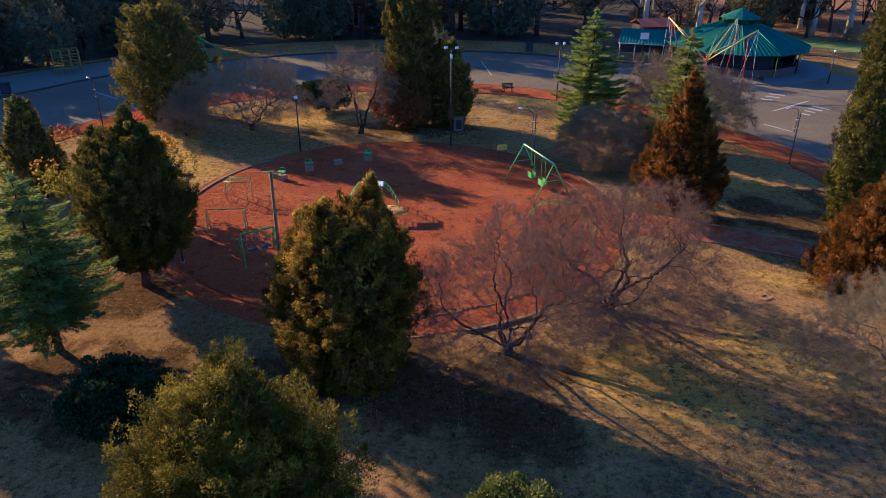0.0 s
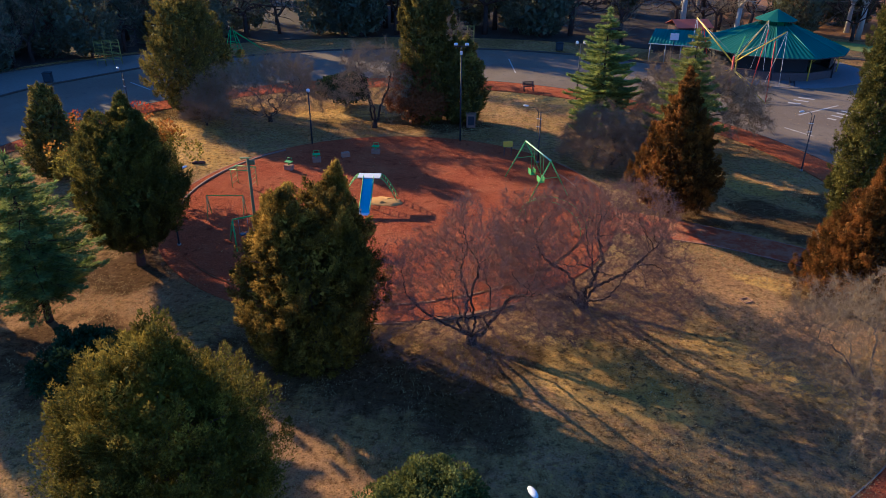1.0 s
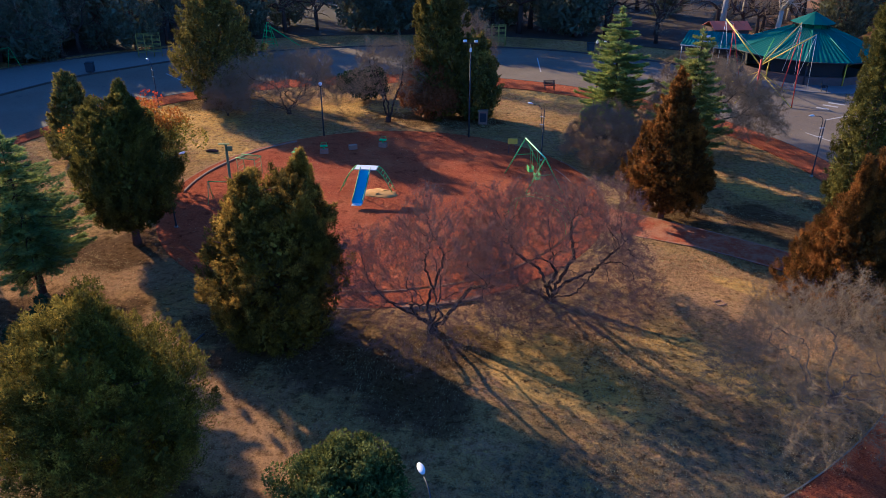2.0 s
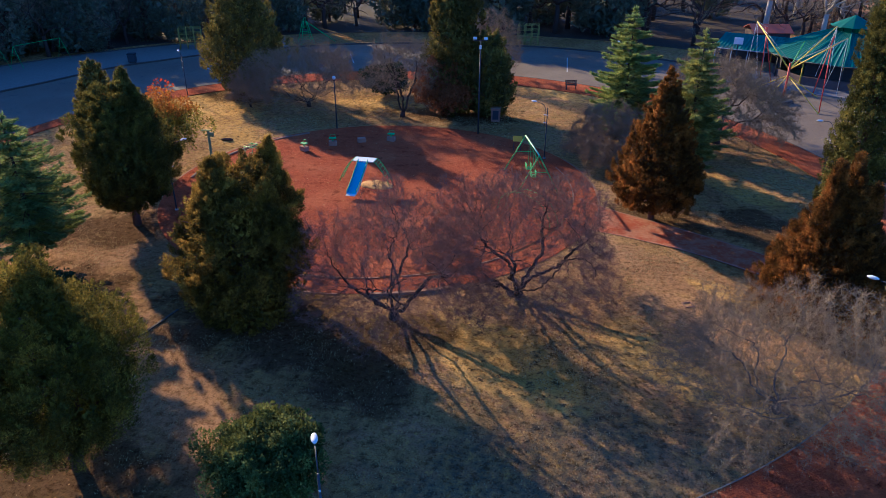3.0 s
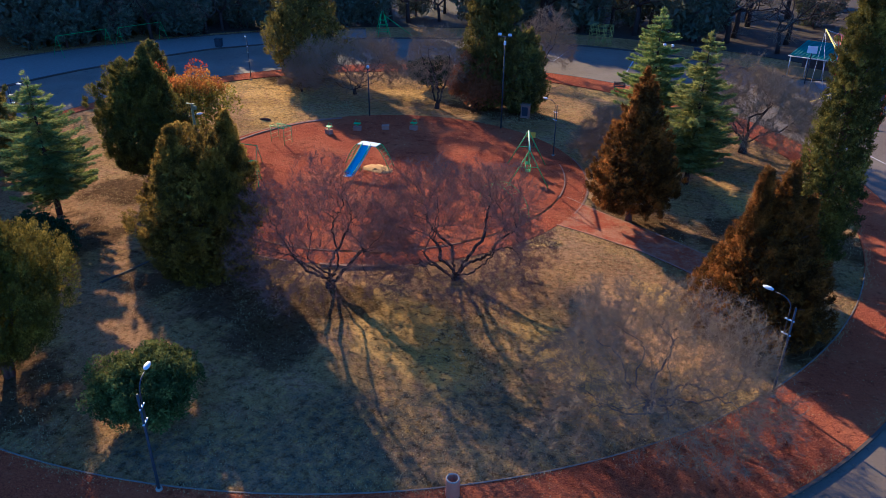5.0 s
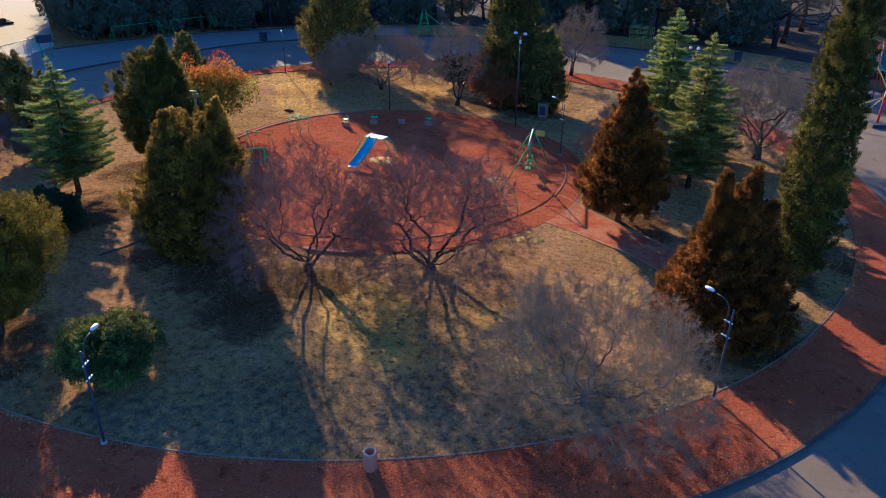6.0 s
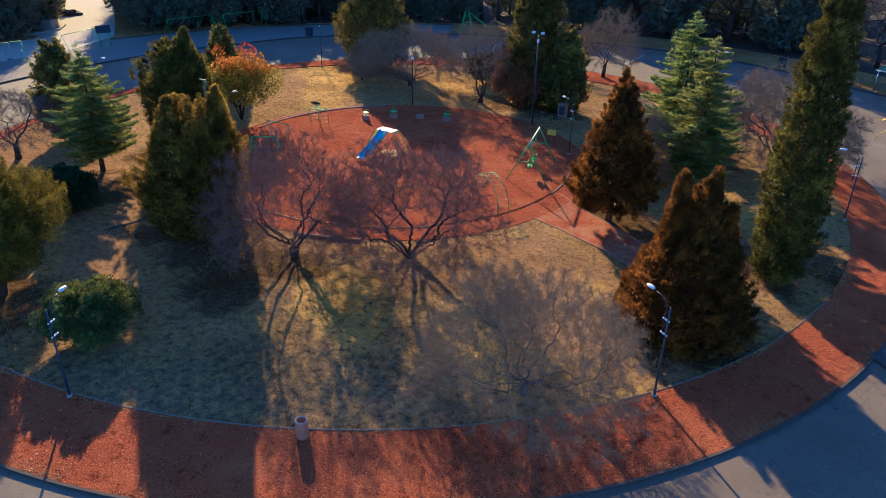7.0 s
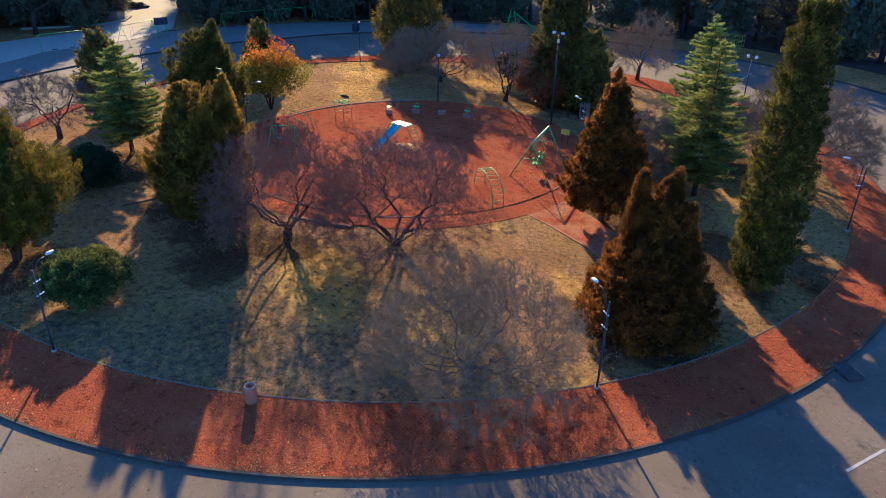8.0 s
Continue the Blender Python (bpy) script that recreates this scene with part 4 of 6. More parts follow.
scale_conifer("conifer", (-3.6, 20.9, 0), 6.9, 3.1, OLIVE_WARM, 11, 0.0, "large olive gold conifer with a ragged dense crown", tops=((0.9, 1.1, 7.6, 0.9), (-0.6, -0.5, 7.2, 1.2), (1.5, -0.3, 6.3, 1.0), (-1.5, 0.6, 6.4, 1.0)), plumes=760, sprays=215, sharp=0.44, plume=0.62, belly=0.36, waist=0.75, leaf=0.1, core=12000, rough=1.4)
scale_conifer("conifer", (-13.6, 27.2, 0), 7.7, 2.8, OLIVE, 12, 1.2, "olive conifer with an upright crown above a leaning trunk", tops=((-1.2, 0.3, 7.7, 0.9), (1.0, 0.2, 7.8, 0.9), (0.2, 0.7, 8.4, 0.9)), plumes=660, sprays=205, belly=0.42, sharp=0.55, waist=0.45, plume=0.66, leaf=0.105, core=9000, lean=(0.3, -0.1), stem=0.24, rough=1.1)
scale_conifer("conifer", (-4.4, 11.2, 0), 6.6, 2.85, GOLDEN, 13, 1.2, "tall golden green juniper close to the lawn edge", plumes=520, sprays=330, belly=0.4, leaf=0.095, sharp=0.66, waist=0.4, plume=1.2, core=5000, lean=(-0.8, 0.7), stems=4, stem=0.13, rough=2.0, upright=1.3)
fir("fir", (-15.1, 22.0, 0), 7.4, 2.9, FIR_BLUE, 14, 1.3, "blue green fir with layered feathery boughs", tiers=17)
scale_conifer("conifer", (-21.6, 54.6, 0), 9.8, 4.2, DARK_OLIVE, 15, 0.3, "broad dark olive conifer beside the road", plumes=280, sprays=170, leaf=0.17, belly=0.35, sharp=0.5, plume=0.9, core=7000)
scale_conifer("conifer", (-2.1, 52.6, 0), 10.6, 2.6, DARK_OLIVE, 16, 0.3, "tall twin topped dark conifer", tops=((-1.3, 0.2, 10.2, 1.0), (1.2, 0.0, 10.4, 1.0)), plumes=280, sprays=170, leaf=0.17, sharp=0.42, plume=0.9, core=7000)
scale_conifer("conifer", (0.6, 52.6, 0), 7.0, 2.3, DARK_OLIVE, 17, 0.2, "dark conifer crowding its taller neighbour", plumes=180, sprays=150, leaf=0.17, sharp=0.55, plume=0.9, core=5000)
fir("fir", (11.0, 50.4, 0), 9.0, 3.0, FIR_BLUE, 18, 0.5, "bright green fir with a pointed crown", tiers=18, leaf=0.2)
fir("fir", (15.0, 42.0, 0), 9.0, 2.6, FIR_LIGHT, 19, 1.2, "yellow green fir with open tiers of boughs", tiers=18, leaf=0.18)
scale_conifer("conifer", (12.95, 34.9, 0), 8.3, 2.6, BRONZE, 20, 0.9, "bronze orange conifer with a pointed crown", plumes=720, sprays=190, belly=0.2, sharp=0.92, waist=0.75, plume=0.46, leaf=0.1, core=10000, rough=0.35)
scale_conifer("conifer", (19.8, 27.0, 0), 6.6, 3.1, BRONZE, 21, 0.0, "bronze twin topped conifer beside the red path", tops=((-0.75, -0.55, 7.1, 0.5), (0.15, 0.45, 7.15, 0.45), (1.0, 0.3, 6.0, 0.5)), plumes=900, sprays=190, belly=0.12, sharp=0.86, waist=0.92, plume=0.44, leaf=0.09, core=12000, rough=0.3)
scale_conifer("cypress", (21.8, 33.55, 0), 14.2, 1.6, CYPRESS, 22, 0.15, "tall narrow columnar cypress", plumes=1000, sprays=130, belly=0.3, sharp=0.42, waist=0.62, leaf=0.085, plume=0.5, core=14000, rough=0.8)
scale_conifer("conifer", (-24.0, 38.4, 0), 6.3, 2.3, DARK_OLIVE, 23, 0.2, "small pointed dark green conifer", plumes=150, sprays=150, leaf=0.16, belly=0.2, core=3500, plume=0.8, sharp=0.85)
scale_conifer("conifer", (-22.6, 24.0, 0), 7.2, 2.1, DARK_OLIVE, 24, 0.5, "slim dark conifer behind the fir", plumes=150, sprays=150, leaf=0.16, belly=0.4, sharp=0.6, core=3500, plume=0.8)
leafy_bush("bush", (1.7, 12.05, 0), 2.2, 1.55, BROAD, 31, "bright green broad leaved bush with a rounded top", heads=170, sprays=190, leaf=0.095, lift=0.0)
leafy_bush("bush", (-10.9, 17.6, 0), 2.5, 1.5, HEDGE, 32, "deep green clipped bush in the shade", heads=150, sprays=120)
leafy_bush("bush", (-9.4, 56.8, 0), 2.7, 1.9, HEDGE, 33, "dark evergreen bush on the back lawn", heads=110, sprays=90, leaf=0.18)
leafy_bush("bush", (-2.9, 51.6, 0), 4.6, 2.1, RUST, 34, "rusty brown shrub below the twin conifer", heads=150, sprays=100, leaf=0.16)

grown_tree("bare_tree", (7.15, 24.95, 0), 6.1, 4.4, 41, "leafless gnarled tree with a wide purple brown dome", girth=0.24, limbs=7, trunk=0.12, crown_low=1.5, points=4200, step=0.13, kill=0.15, brush=8, hair=0.36, rise=0.38, spread=0.6, turn=0.5, wild=0.45, fine=0.0065)
grown_tree("bare_tree", (2.45, 21.75, 0), 5.9, 4.0, 42, "leafless dark limbed tree with dense twigs", girth=0.22, limbs=6, trunk=0.28, crown_low=1.4, points=3300, step=0.13, kill=0.155, brush=7, hair=0.36, rise=0.42, spread=0.56, turn=1.1, hollow=0.4, wild=0.45, fine=0.0065)
grown_tree("bare_tree", (16.9, 19.3, 0), 4.6, 4.3, 43, "leafless grey tree with fine tangled twigs", bark=BARK_GREY, twig=TWIG_GREY, girth=0.15, limbs=8, trunk=0.35, crown_low=0.9, points=3800, step=0.13, kill=0.15, brush=9, hair=0.34, rise=0.36, spread=0.58, fine=0.006, hollow=0.3, wild=0.45)
grown_tree("bare_tree", (17.7, 49.9, 0), 6.0, 5.1, 44, "leafless spreading tree with crooked dark limbs", girth=0.24, limbs=6, trunk=0.8, crown_low=1.9, twig=TWIG_GREY, points=2200, step=0.22, kill=0.24, fine=0.008, brush=20, hair=0.55)
grown_tree("bare_shrub", (11.0, 43.3, 0), 4.1, 3.5, 45, "leafless round shrub with dense brown twigs", girth=0.09, limbs=9, trunk=0.2, crown_low=0.8, twig=TWIG_GREY, points=2200, step=0.18, kill=0.22, fine=0.008, brush=26, hair=0.45, hollow=0.2, category="shrub")
grown_tree("bare_tree", (-21.3, 19.8, 0), 4.9, 3.3, 46, "small leafless tree on bare ground", twig=BARK_GREY, girth=0.17, limbs=5, trunk=0.9, crown_low=1.8, points=1300, step=0.18, kill=0.23, fine=0.0075, brush=12, hair=0.45)
grown_tree("bare_tree", (-14.4, 51.4, 0), 5.1, 5.2, 47, "leafless flat topped tree by the back lawn", girth=0.17, limbs=8, trunk=0.4, crown_low=2.1, twig=TWIG_GREY, points=2000, step=0.22, kill=0.26, fine=0.009, brush=14, hair=0.6)
grown_tree("bare_shrub", (-19.0, 50.0, 0), 3.2, 2.1, 48, "leafless grey brown shrub", girth=0.08, limbs=8, trunk=0.2, crown_low=0.6, twig=TWIG_GREY, points=800, step=0.2, kill=0.3, fine=0.009, brush=36, hair=0.45, hollow=0.2, category="shrub")
grown_tree("bare_tree", (-6.0, 50.5, 0), 6.8, 2.9, 49, "leafless tree with leaning forked trunks", twig=TWIG_GREY, girth=0.2, limbs=3, trunk=0.4, crown_low=2.8, points=1000, step=0.22, kill=0.28, fine=0.009, brush=16, hair=0.55, rise=0.55)
grown_tree("bare_tree", (-2.0, 66.0, 0), 6.5, 3.4, 50, "leafless tree by the far red path", twig=TWIG_GREY, girth=0.17, limbs=5, trunk=1.2, crown_low=2.2, points=1000, step=0.24, kill=0.28, fine=0.01, brush=16, hair=0.55)

# the autumn tree: a forked trunk below a leafy dome
autumn = leafy_bush("autumn_tree", (-17.4, 34.6, 0), 5.3, 3.0, AUTUMN, 61, "small tree in orange and yellow autumn leaf", heads=85, sprays=120, leaf=0.15, category="tree", lift=0.8, lumps=0.75)

# ---- woodland round the park ----
protos = []
for k in range(3):
    protos.append(scale_conifer("woodland_tree", (0, 0, 0), 10.0 + k, 3.6, WOODLAND, 70 + k, 0.6, "dark evergreen woodland tree", plumes=95, sprays=62, leaf=0.36, belly=0.4, sharp=0.6, group="woodland", plume=1.8, core=900))
for k in range(3):
    protos.append(bare_tree("woodland_tree", (0, 0, 0), 8.5 + k, 4.2, 80 + k, "leafless grey woodland tree", bark=BARK, twig=TWIG_GREY, girth=0.2, limbs=4, trunk=2.2, kids=(3, 3, 4, 3), fine=0.012, group="woodland", brush=5, hair=1.2))
# litter sheet whose dark colour also paints the shade below the woods
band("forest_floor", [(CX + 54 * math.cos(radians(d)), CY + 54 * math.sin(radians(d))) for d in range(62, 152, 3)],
     [(CX + 260 * math.cos(radians(d)), CY + 260 * math.sin(radians(d))) for d in range(62, 152, 3)], 0.03, FOREST, label="leaf litter below the woodland trees, darkened for their shade", category="forest floor", closed=False, cuts=8)
wood = random.Random(5)
spots = []
tries = 0
while len(spots) < 262 and tries < 90000:
    tries += 1
    a = wood.uniform(-0.1, math.pi * 1.2) if tries % 3 else radians(wood.uniform(138, 178))
    deg = math.degrees(a)
    r = (53.5 if 118 < deg < 175 else 56.5) + 52 * wood.random() ** 1.8
    x, y = CX + r * math.cos(a), CY + r * math.sin(a)
    if math.hypot(x - 31.8, y - 75.6) < 14 or (deg < 56 and r < 70) or math.hypot(x - 25.5, y - 88) < 5:
        continue
    if -61 < x < -44 and 18 < y < 48 or (x < -50 and abs((y - 47) + (x + 61) * 0.55) < 6.4):
        continue
    if any(math.hypot(x - u, y - v) < (2.6 if 138 < deg < 178 and r < 78 else 3.6) for u, v in spots):
        continue
    spots.append((x, y))
for x, y in ((-63, 22), (-66, 27), (-64, 32), (-68, 34), (-72, 30), (-70, 38), (-75, 38), (-78, 33), (-66, 17), (-71, 22), (-80, 40), (-84, 36), (-64, 12), (-62, 5), (-69, 9)):
    if all(math.hypot(x - u, y - v) > 2.2 for u, v in spots):
        spots.append((x, y))
edge_ = random.Random(8)
dense = [(CX + r_ * math.cos(radians(d)), CY + r_ * math.sin(radians(d))) for d, r_ in ((92 + 2.4 * k, edge_.uniform(54.5, 61)) for k in range(14))]
spots += [(x, y) for x, y in dense if all(math.hypot(x - u, y - v) > 2.4 for u, v in spots)]
spots += [(-58.0, 54.0), (-62.5, 56.0), (-67.0, 58.5), (-71.5, 61.0), (-76.0, 63.5), (-54, 54.5), (-52.6, 60), (-53.2, 64.5), (-57.5, 57.5), (-50.2, 67), (-57, 62), (-47, 66.5)]
for i, (x, y) in enumerate(spots):
    deg = math.degrees(math.atan2(y - CY, x - CX)) % 360
    r = math.hypot(x - CX, y - CY)
    pick = wood.choice((0, 1, 2)) if i >= len(spots) - 12 else wood.choice((0, 1, 2, 0, 1, 3, 4, 5) if 100 < deg < 200 else (0, 1, 3, 4, 5, 3, 4) if 62 < deg <= 100 else (3, 4, 5, 4, 1))
    tall = (10.0, 11.0, 12.0, 8.5, 9.5, 10.5)[pick]
    # low sun from the north-west: trees stay low enough not to shade the round lawn
    along = (CX - x) * 0.79 - (CY - y) * 0.61
    beside = math.sqrt(max(r * r - along * along, 0.0))
    room = along - math.sqrt(27.5 ** 2 - beside ** 2) if beside < 27.5 and along > 0 else 99.0
    size = min(wood.uniform(0.95, 1.4) * (1.15 if 62 < deg < 100 else 1.0), room * 0.335 / tall, (15.5 if 62 < deg < 100 else 12.8) / tall)
    m = pose(x, y, 0, 0, 0, wood.uniform(0, 360)) @ Matrix.Diagonal((size, size, size, 1))
    if i < 6:
        protos[i].matrix_basis = m
    else:
        t = copy_thing(protos[pick], m)
        t.matrix_basis = m

band("leaf_floor", [(CX + 76 * math.cos(radians(d)), CY + 76 * math.sin(radians(d))) for d in range(5, 64, 3)],
     [(CX + 240 * math.cos(radians(d)), CY + 240 * math.sin(radians(d))) for d in range(5, 64, 3)], 0.03, LEAF_FLOOR, label="brown leaf litter below pale trunked trees", category="forest floor", closed=False, cuts=8)
band("lawn_strip", [(CX + 69 * math.cos(radians(d)), CY + 69 * math.sin(radians(d))) for d in range(22, 50, 3)],
     [(CX + 74 * math.cos(radians(d)), CY + 74 * math.sin(radians(d))) for d in range(22, 50, 3)], 0.025, GREEN_GRASS, label="strip of short green lawn behind the pavilion", category="lawn", closed=False, cuts=4)
pale = bare_tree("park_tree", (0, 0, 0), 11.5, 3.6, 91, "tall leafless tree with a pale flaking trunk", bark=BARK_PALE, twig=TWIG_GREY, girth=0.3, limbs=4, trunk=4.0, kids=(3, 4, 4, 3), fine=0.012, group="pale trunked trees", brush=6, hair=0.9, steep=(0.8, 2.2))
brown = leafy_bush("brown_tree", (0, 0, 0), 9.5, 3.4, RUST, 92, "tree holding brown winter leaves", heads=60, sprays=40, leaf=0.4, lift=2.6, category="tree", group="brown leaved trees")
low = bare_tree("woodland_shrub", (0, 0, 0), 2.6, 2.2, 93, "leafless brown shrub at the woodland edge", twig=TWIG_GREY, girth=0.07, limbs=9, trunk=0.25, levels=3, kids=(3, 4, 4, 3), fine=0.015, brush=7, hair=0.6, group="woodland shrubs")
taken, count = [], {"pale": 0, "brown": 0, "low": 0}
for i in range(4000):
    kind_ = ("pale", "brown", "low")[i % 3]
    deg, r = wood.uniform(8, 66), 64 + 45 * wood.random() ** 1.2
    x, y = CX + r * math.cos(radians(deg)), CY + r * math.sin(radians(deg))
    if math.hypot(x - 25.5, y - 88) < 5 or math.hypot(x - 31.8, y - 75.6) < 13 or 66 < r < 76 or any(math.hypot(x - u, y - v) < 3.2 for u, v in taken) or count[kind_] >= {"pale": 22, "brown": 16, "low": 22}[kind_]:
        continue
    taken.append((x, y))
    size = wood.uniform(0.8, 1.25)
    m = pose(x, y, 0, 0, 0, wood.uniform(0, 360)) @ Matrix.Diagonal((size, size, size, 1))
    first = {"pale": pale, "brown": brown, "low": low}[kind_]
    (first if count[kind_] == 0 else copy_thing(first, m)).matrix_basis = m
    count[kind_] += 1

tall_ = bare_tree("tall_tree", (-67.6, 42.4, 0), 15.5, 4.6, 95, "tall dark leafless tree beyond the road", twig=TWIG_GREY, girth=0.26, limbs=5, trunk=4.5, kids=(3, 4, 4, 3), fine=0.012, group="tall bare trees", brush=8, hair=0.9, steep=(0.8, 2.4))
for x, y, turn, size in ((-73.0, 42.8, 40, 0.95), (-54.5, 57.0, 80, 0.95), (-58.0, 60.5, 150, 1.05), (-61.5, 58.0, 210, 1.0), (-56.8, 64.5, 300, 0.98)):
    m = pose(x, y, 0, 0, 0, turn) @ Matrix.Diagonal((size, size, size, 1))
    copy_thing(tall_, m).matrix_basis = m

# ---- loose small stuff on the ground ----
rng = np.random.default_rng(99)
n = 80000
r, a = np.sqrt(rng.uniform(12.6 ** 2, 27.4 ** 2, n)), rng.uniform(0, 2 * math.pi, n)
x, y = -3.0 + r * np.cos(a), 36.0 + r * np.sin(a)
patchy = np.array([noise.noise((px * 0.35, py * 0.35, 7)) + 0.6 * noise.noise((px * 1.3, py * 1.3, 2)) for px, py in zip(x, y)])
keep = patchy > -0.05
x, y = np.repeat(x[keep], 3), np.repeat(y[keep], 3)
p = np.stack([x + rng.normal(size=len(x)) * 0.05, y + rng.normal(size=len(x)) * 0.05, np.full(len(x), -0.02)], axis=1)
v, f = needles(p, rng.normal(size=p.shape) * 0.6 + np.array([0, 0, 1.0]), 0.085, 0.013, rng)
# straw caught along the kerb and along both sides of the thin edging
b = np.radians(rng.uniform(-130, 10, 30000))
lane = rng.integers(0, 3, len(b))
off = np.where(lane == 0, -0.08 - rng.exponential(0.16, len(b)), np.where(lane == 1, 0.03 + rng.exponential(0.12, len(b)), -0.05 - rng.exponential(0.3, len(b))))
rich = np.array([noise.noise((w * 14, 1.5 * q, 9)) for w, q in zip(b, lane)]) > rng.uniform(-0.35, 0.4, len(b))
b, lane, off = b[rich], lane[rich], off[rich]
at_kerb = np.array([rim(w) for w in b])
out_ = np.where(lane == 0, np.hypot(at_kerb[:, 0] - CX, at_kerb[:, 1] - CY), 27.6) + off
mid_x, mid_y = np.where(lane == 0, CX, CX - 0.27), np.where(lane == 0, CY, CY - 0.34)
pk = np.column_stack([mid_x + out_ * np.cos(b), mid_y + out_ * np.sin(b), np.where(lane == 2, -0.02, 0.03)])
vk, fk = needles(pk, rng.normal(size=pk.shape) * 0.7 + np.array([0, 0, 1.0]), 0.085, 0.012, rng)
v, f = np.concatenate([v, vk]), np.concatenate([f, fk + len(v)])
tagged(solid("grass", v, f, STRAW), "thin tufts of dry straw coloured grass", "grass", kind="stuff")
n = 9000
r, a = np.sqrt(rng.uniform(0, 30.0 ** 2, n)), rng.uniform(0, 2 * math.pi, n)
p = np.stack([-3 + r * np.cos(a), 36.4 + r * np.sin(a), np.where((r < 13) | (r > 27.2), 0.07, 0.02)], axis=1)
# leaves swept against the kerb
b = np.radians(rng.uniform(-125, -50, 2600))
b = b[np.array([noise.noise((v_ * 9, 0.5, 4)) for v_ in b]) > -0.12]
back = rng.exponential(0.3, len(b)) + 0.05
edge_at = np.array([rim(v_) for v_ in b])
mid_at = np.array([[CX, CY]])
swept = edge_at + (mid_at - edge_at) / 30.0 * back[:, None]
p = np.concatenate([p, np.column_stack([swept, np.full(len(b), 0.062)])])
# and blown over the road
r, a = np.sqrt(rng.uniform(30.8 ** 2, 40.0 ** 2, 1500)), rng.uniform(-2.6, 0.6, 1500)
p = np.concatenate([p, np.column_stack([CX + r * np.cos(a), CY + r * np.sin(a), np.full(1500, -0.022)])])
way = rng.normal(size=p.shape)
way[:, 2] *= 0.04
v, f = blades(p, way, 0.066, 0.022, rng)
tagged(solid("leaf_litter", v, f, LITTER), "scattered pale fallen leaves on lawn and gravel", "leaves", kind="stuff")


# ---- lamps and posts ----
def street_lamp(foot, head, height, label):
    """A dark pole with a second tube clamped to it, bent over to a pale cobra head."""
    lamp = holder("street_lamp", (*foot, 0), 0, label, "street lamp", "park lamps")
    d = Vector((head[0] - foot[0], head[1] - foot[1], 0))
    reach_ = d.length
    d.normalize()
    pole_ = bar("pole", [(0, 0, -0.2), (0, 0, 0.9), (0, 0, height * 0.93)], [0.05, 0.042, 0.034], IRON, lamp)
    bar("collar", [(0, 0, 0.0), (0, 0, 0.12)], 0.1, KERB, lamp, "concrete footing")
    off = d * 0.17
    arc = [off + Vector((0, 0, height * 0.60)), off + Vector((0, 0, height * 0.9))]
    for k in range(1, 7):
        u = k / 6 * math.pi / 2
        arc.append(off + d * (1 - math.cos(u)) * (reach_ * 0.45) + Vector((0, 0, height * 0.9 + math.sin(u) * height * 0.09)))
    arc.append(d * (reach_ * 0.85) + Vector((0, 0, height * 0.99)))
    arm_ = bar("arm", arc, 0.02, IRON, lamp)
    for z in (0.66, 0.8):
        bm = bmesh.new()
        box(bm, (0.34, 0.05, 0.04), (d.x * 0.1, d.y * 0.1, height * z), (0, 0, math.degrees(math.atan2(d.y, d.x))), 0.008)
        part("bracket", bm, WHITE, pole_, "pale steel bracket")
    bm = bmesh.new()
    bmesh.ops.create_uvsphere(bm, u_segments=14, v_segments=8, radius=1.0, matrix=Matrix.Translation(d * (reach_ + 0.12) + Vector((0, 0, height))) @ pose(0, 0, 0, 0, 0, math.degrees(math.atan2(d.y, d.x))) @ Matrix.Diagonal((0.2, 0.09, 0.06, 1)))
    part("lamp_head", bm, WHITE, arm_, "pale glass and enamel lamp head", smooth=True)
    return lamp


street_lamp((20.67, 21.95), (19.85, 22.4), 3.95, "dark street lamp with white head on the path edge")
street_lamp((4.58, 9.42), (4.2, 10.15), 3.8, "dark street lamp with white head beside the bush")
street_lamp((-25.75, 51.4), (-26.3, 51.9), 3.85, "dark street lamp beside the road and golden lawn")
street_lamp((6.15, 43.3), (5.3, 43.7), 3.75, "dark street lamp behind the green swing")
street_lamp((23.2, 43.1), (22.35, 42.85), 4.0, "dark street lamp on the red path by the plaza")
street_lamp((-12.6, 29.3), (-12.2, 30.2), 3.85, "dark street lamp under the olive conifer")
street_lamp((-28.8, 29.9), (-28.1, 30.2), 3.9, "dark street lamp beyond the fir")


def globe_lamp(at, height, label, double=False):
    lamp = holder("globe_lamp", (*at, 0), 0, label, "street lamp", "park lamps")
    bar("pole", [(0, 0, -0.2), (0, 0, height - 0.15)], [0.06, 0.04], IRON, lamp)
    for sx in ((-0.32, 0.32) if double else (0.0,)):
        if sx:
            bar("arm", [(0, 0, height - 0.25), (sx * 0.6, 0, height - 0.12), (sx, 0, height - 0.05)], 0.022, IRON, lamp)
        bm = bmesh.new()
        bmesh.ops.create_uvsphere(bm, u_segments=14, v_segments=9, radius=0.13, matrix=Matrix.Translation((sx, 0, height)))
        globe_ = part("globe", bm, WHITE, lamp, "white globe shade", smooth=True)
        bar("collar", [(sx, 0, height - 0.2), (sx, 0, height - 0.12)], 0.09, IRON, globe_)
    return lamp


globe_lamp((-9.8, 46.1), 3.85, "dark post lamp with white globe on the back lawn")
globe_lamp((37.8, 66.8), 3.05, "post lamp with white globe beside the pavilion")
globe_lamp((10.37, 60.3), 4.9, "tall post lamp with two white globes by the fir", True)

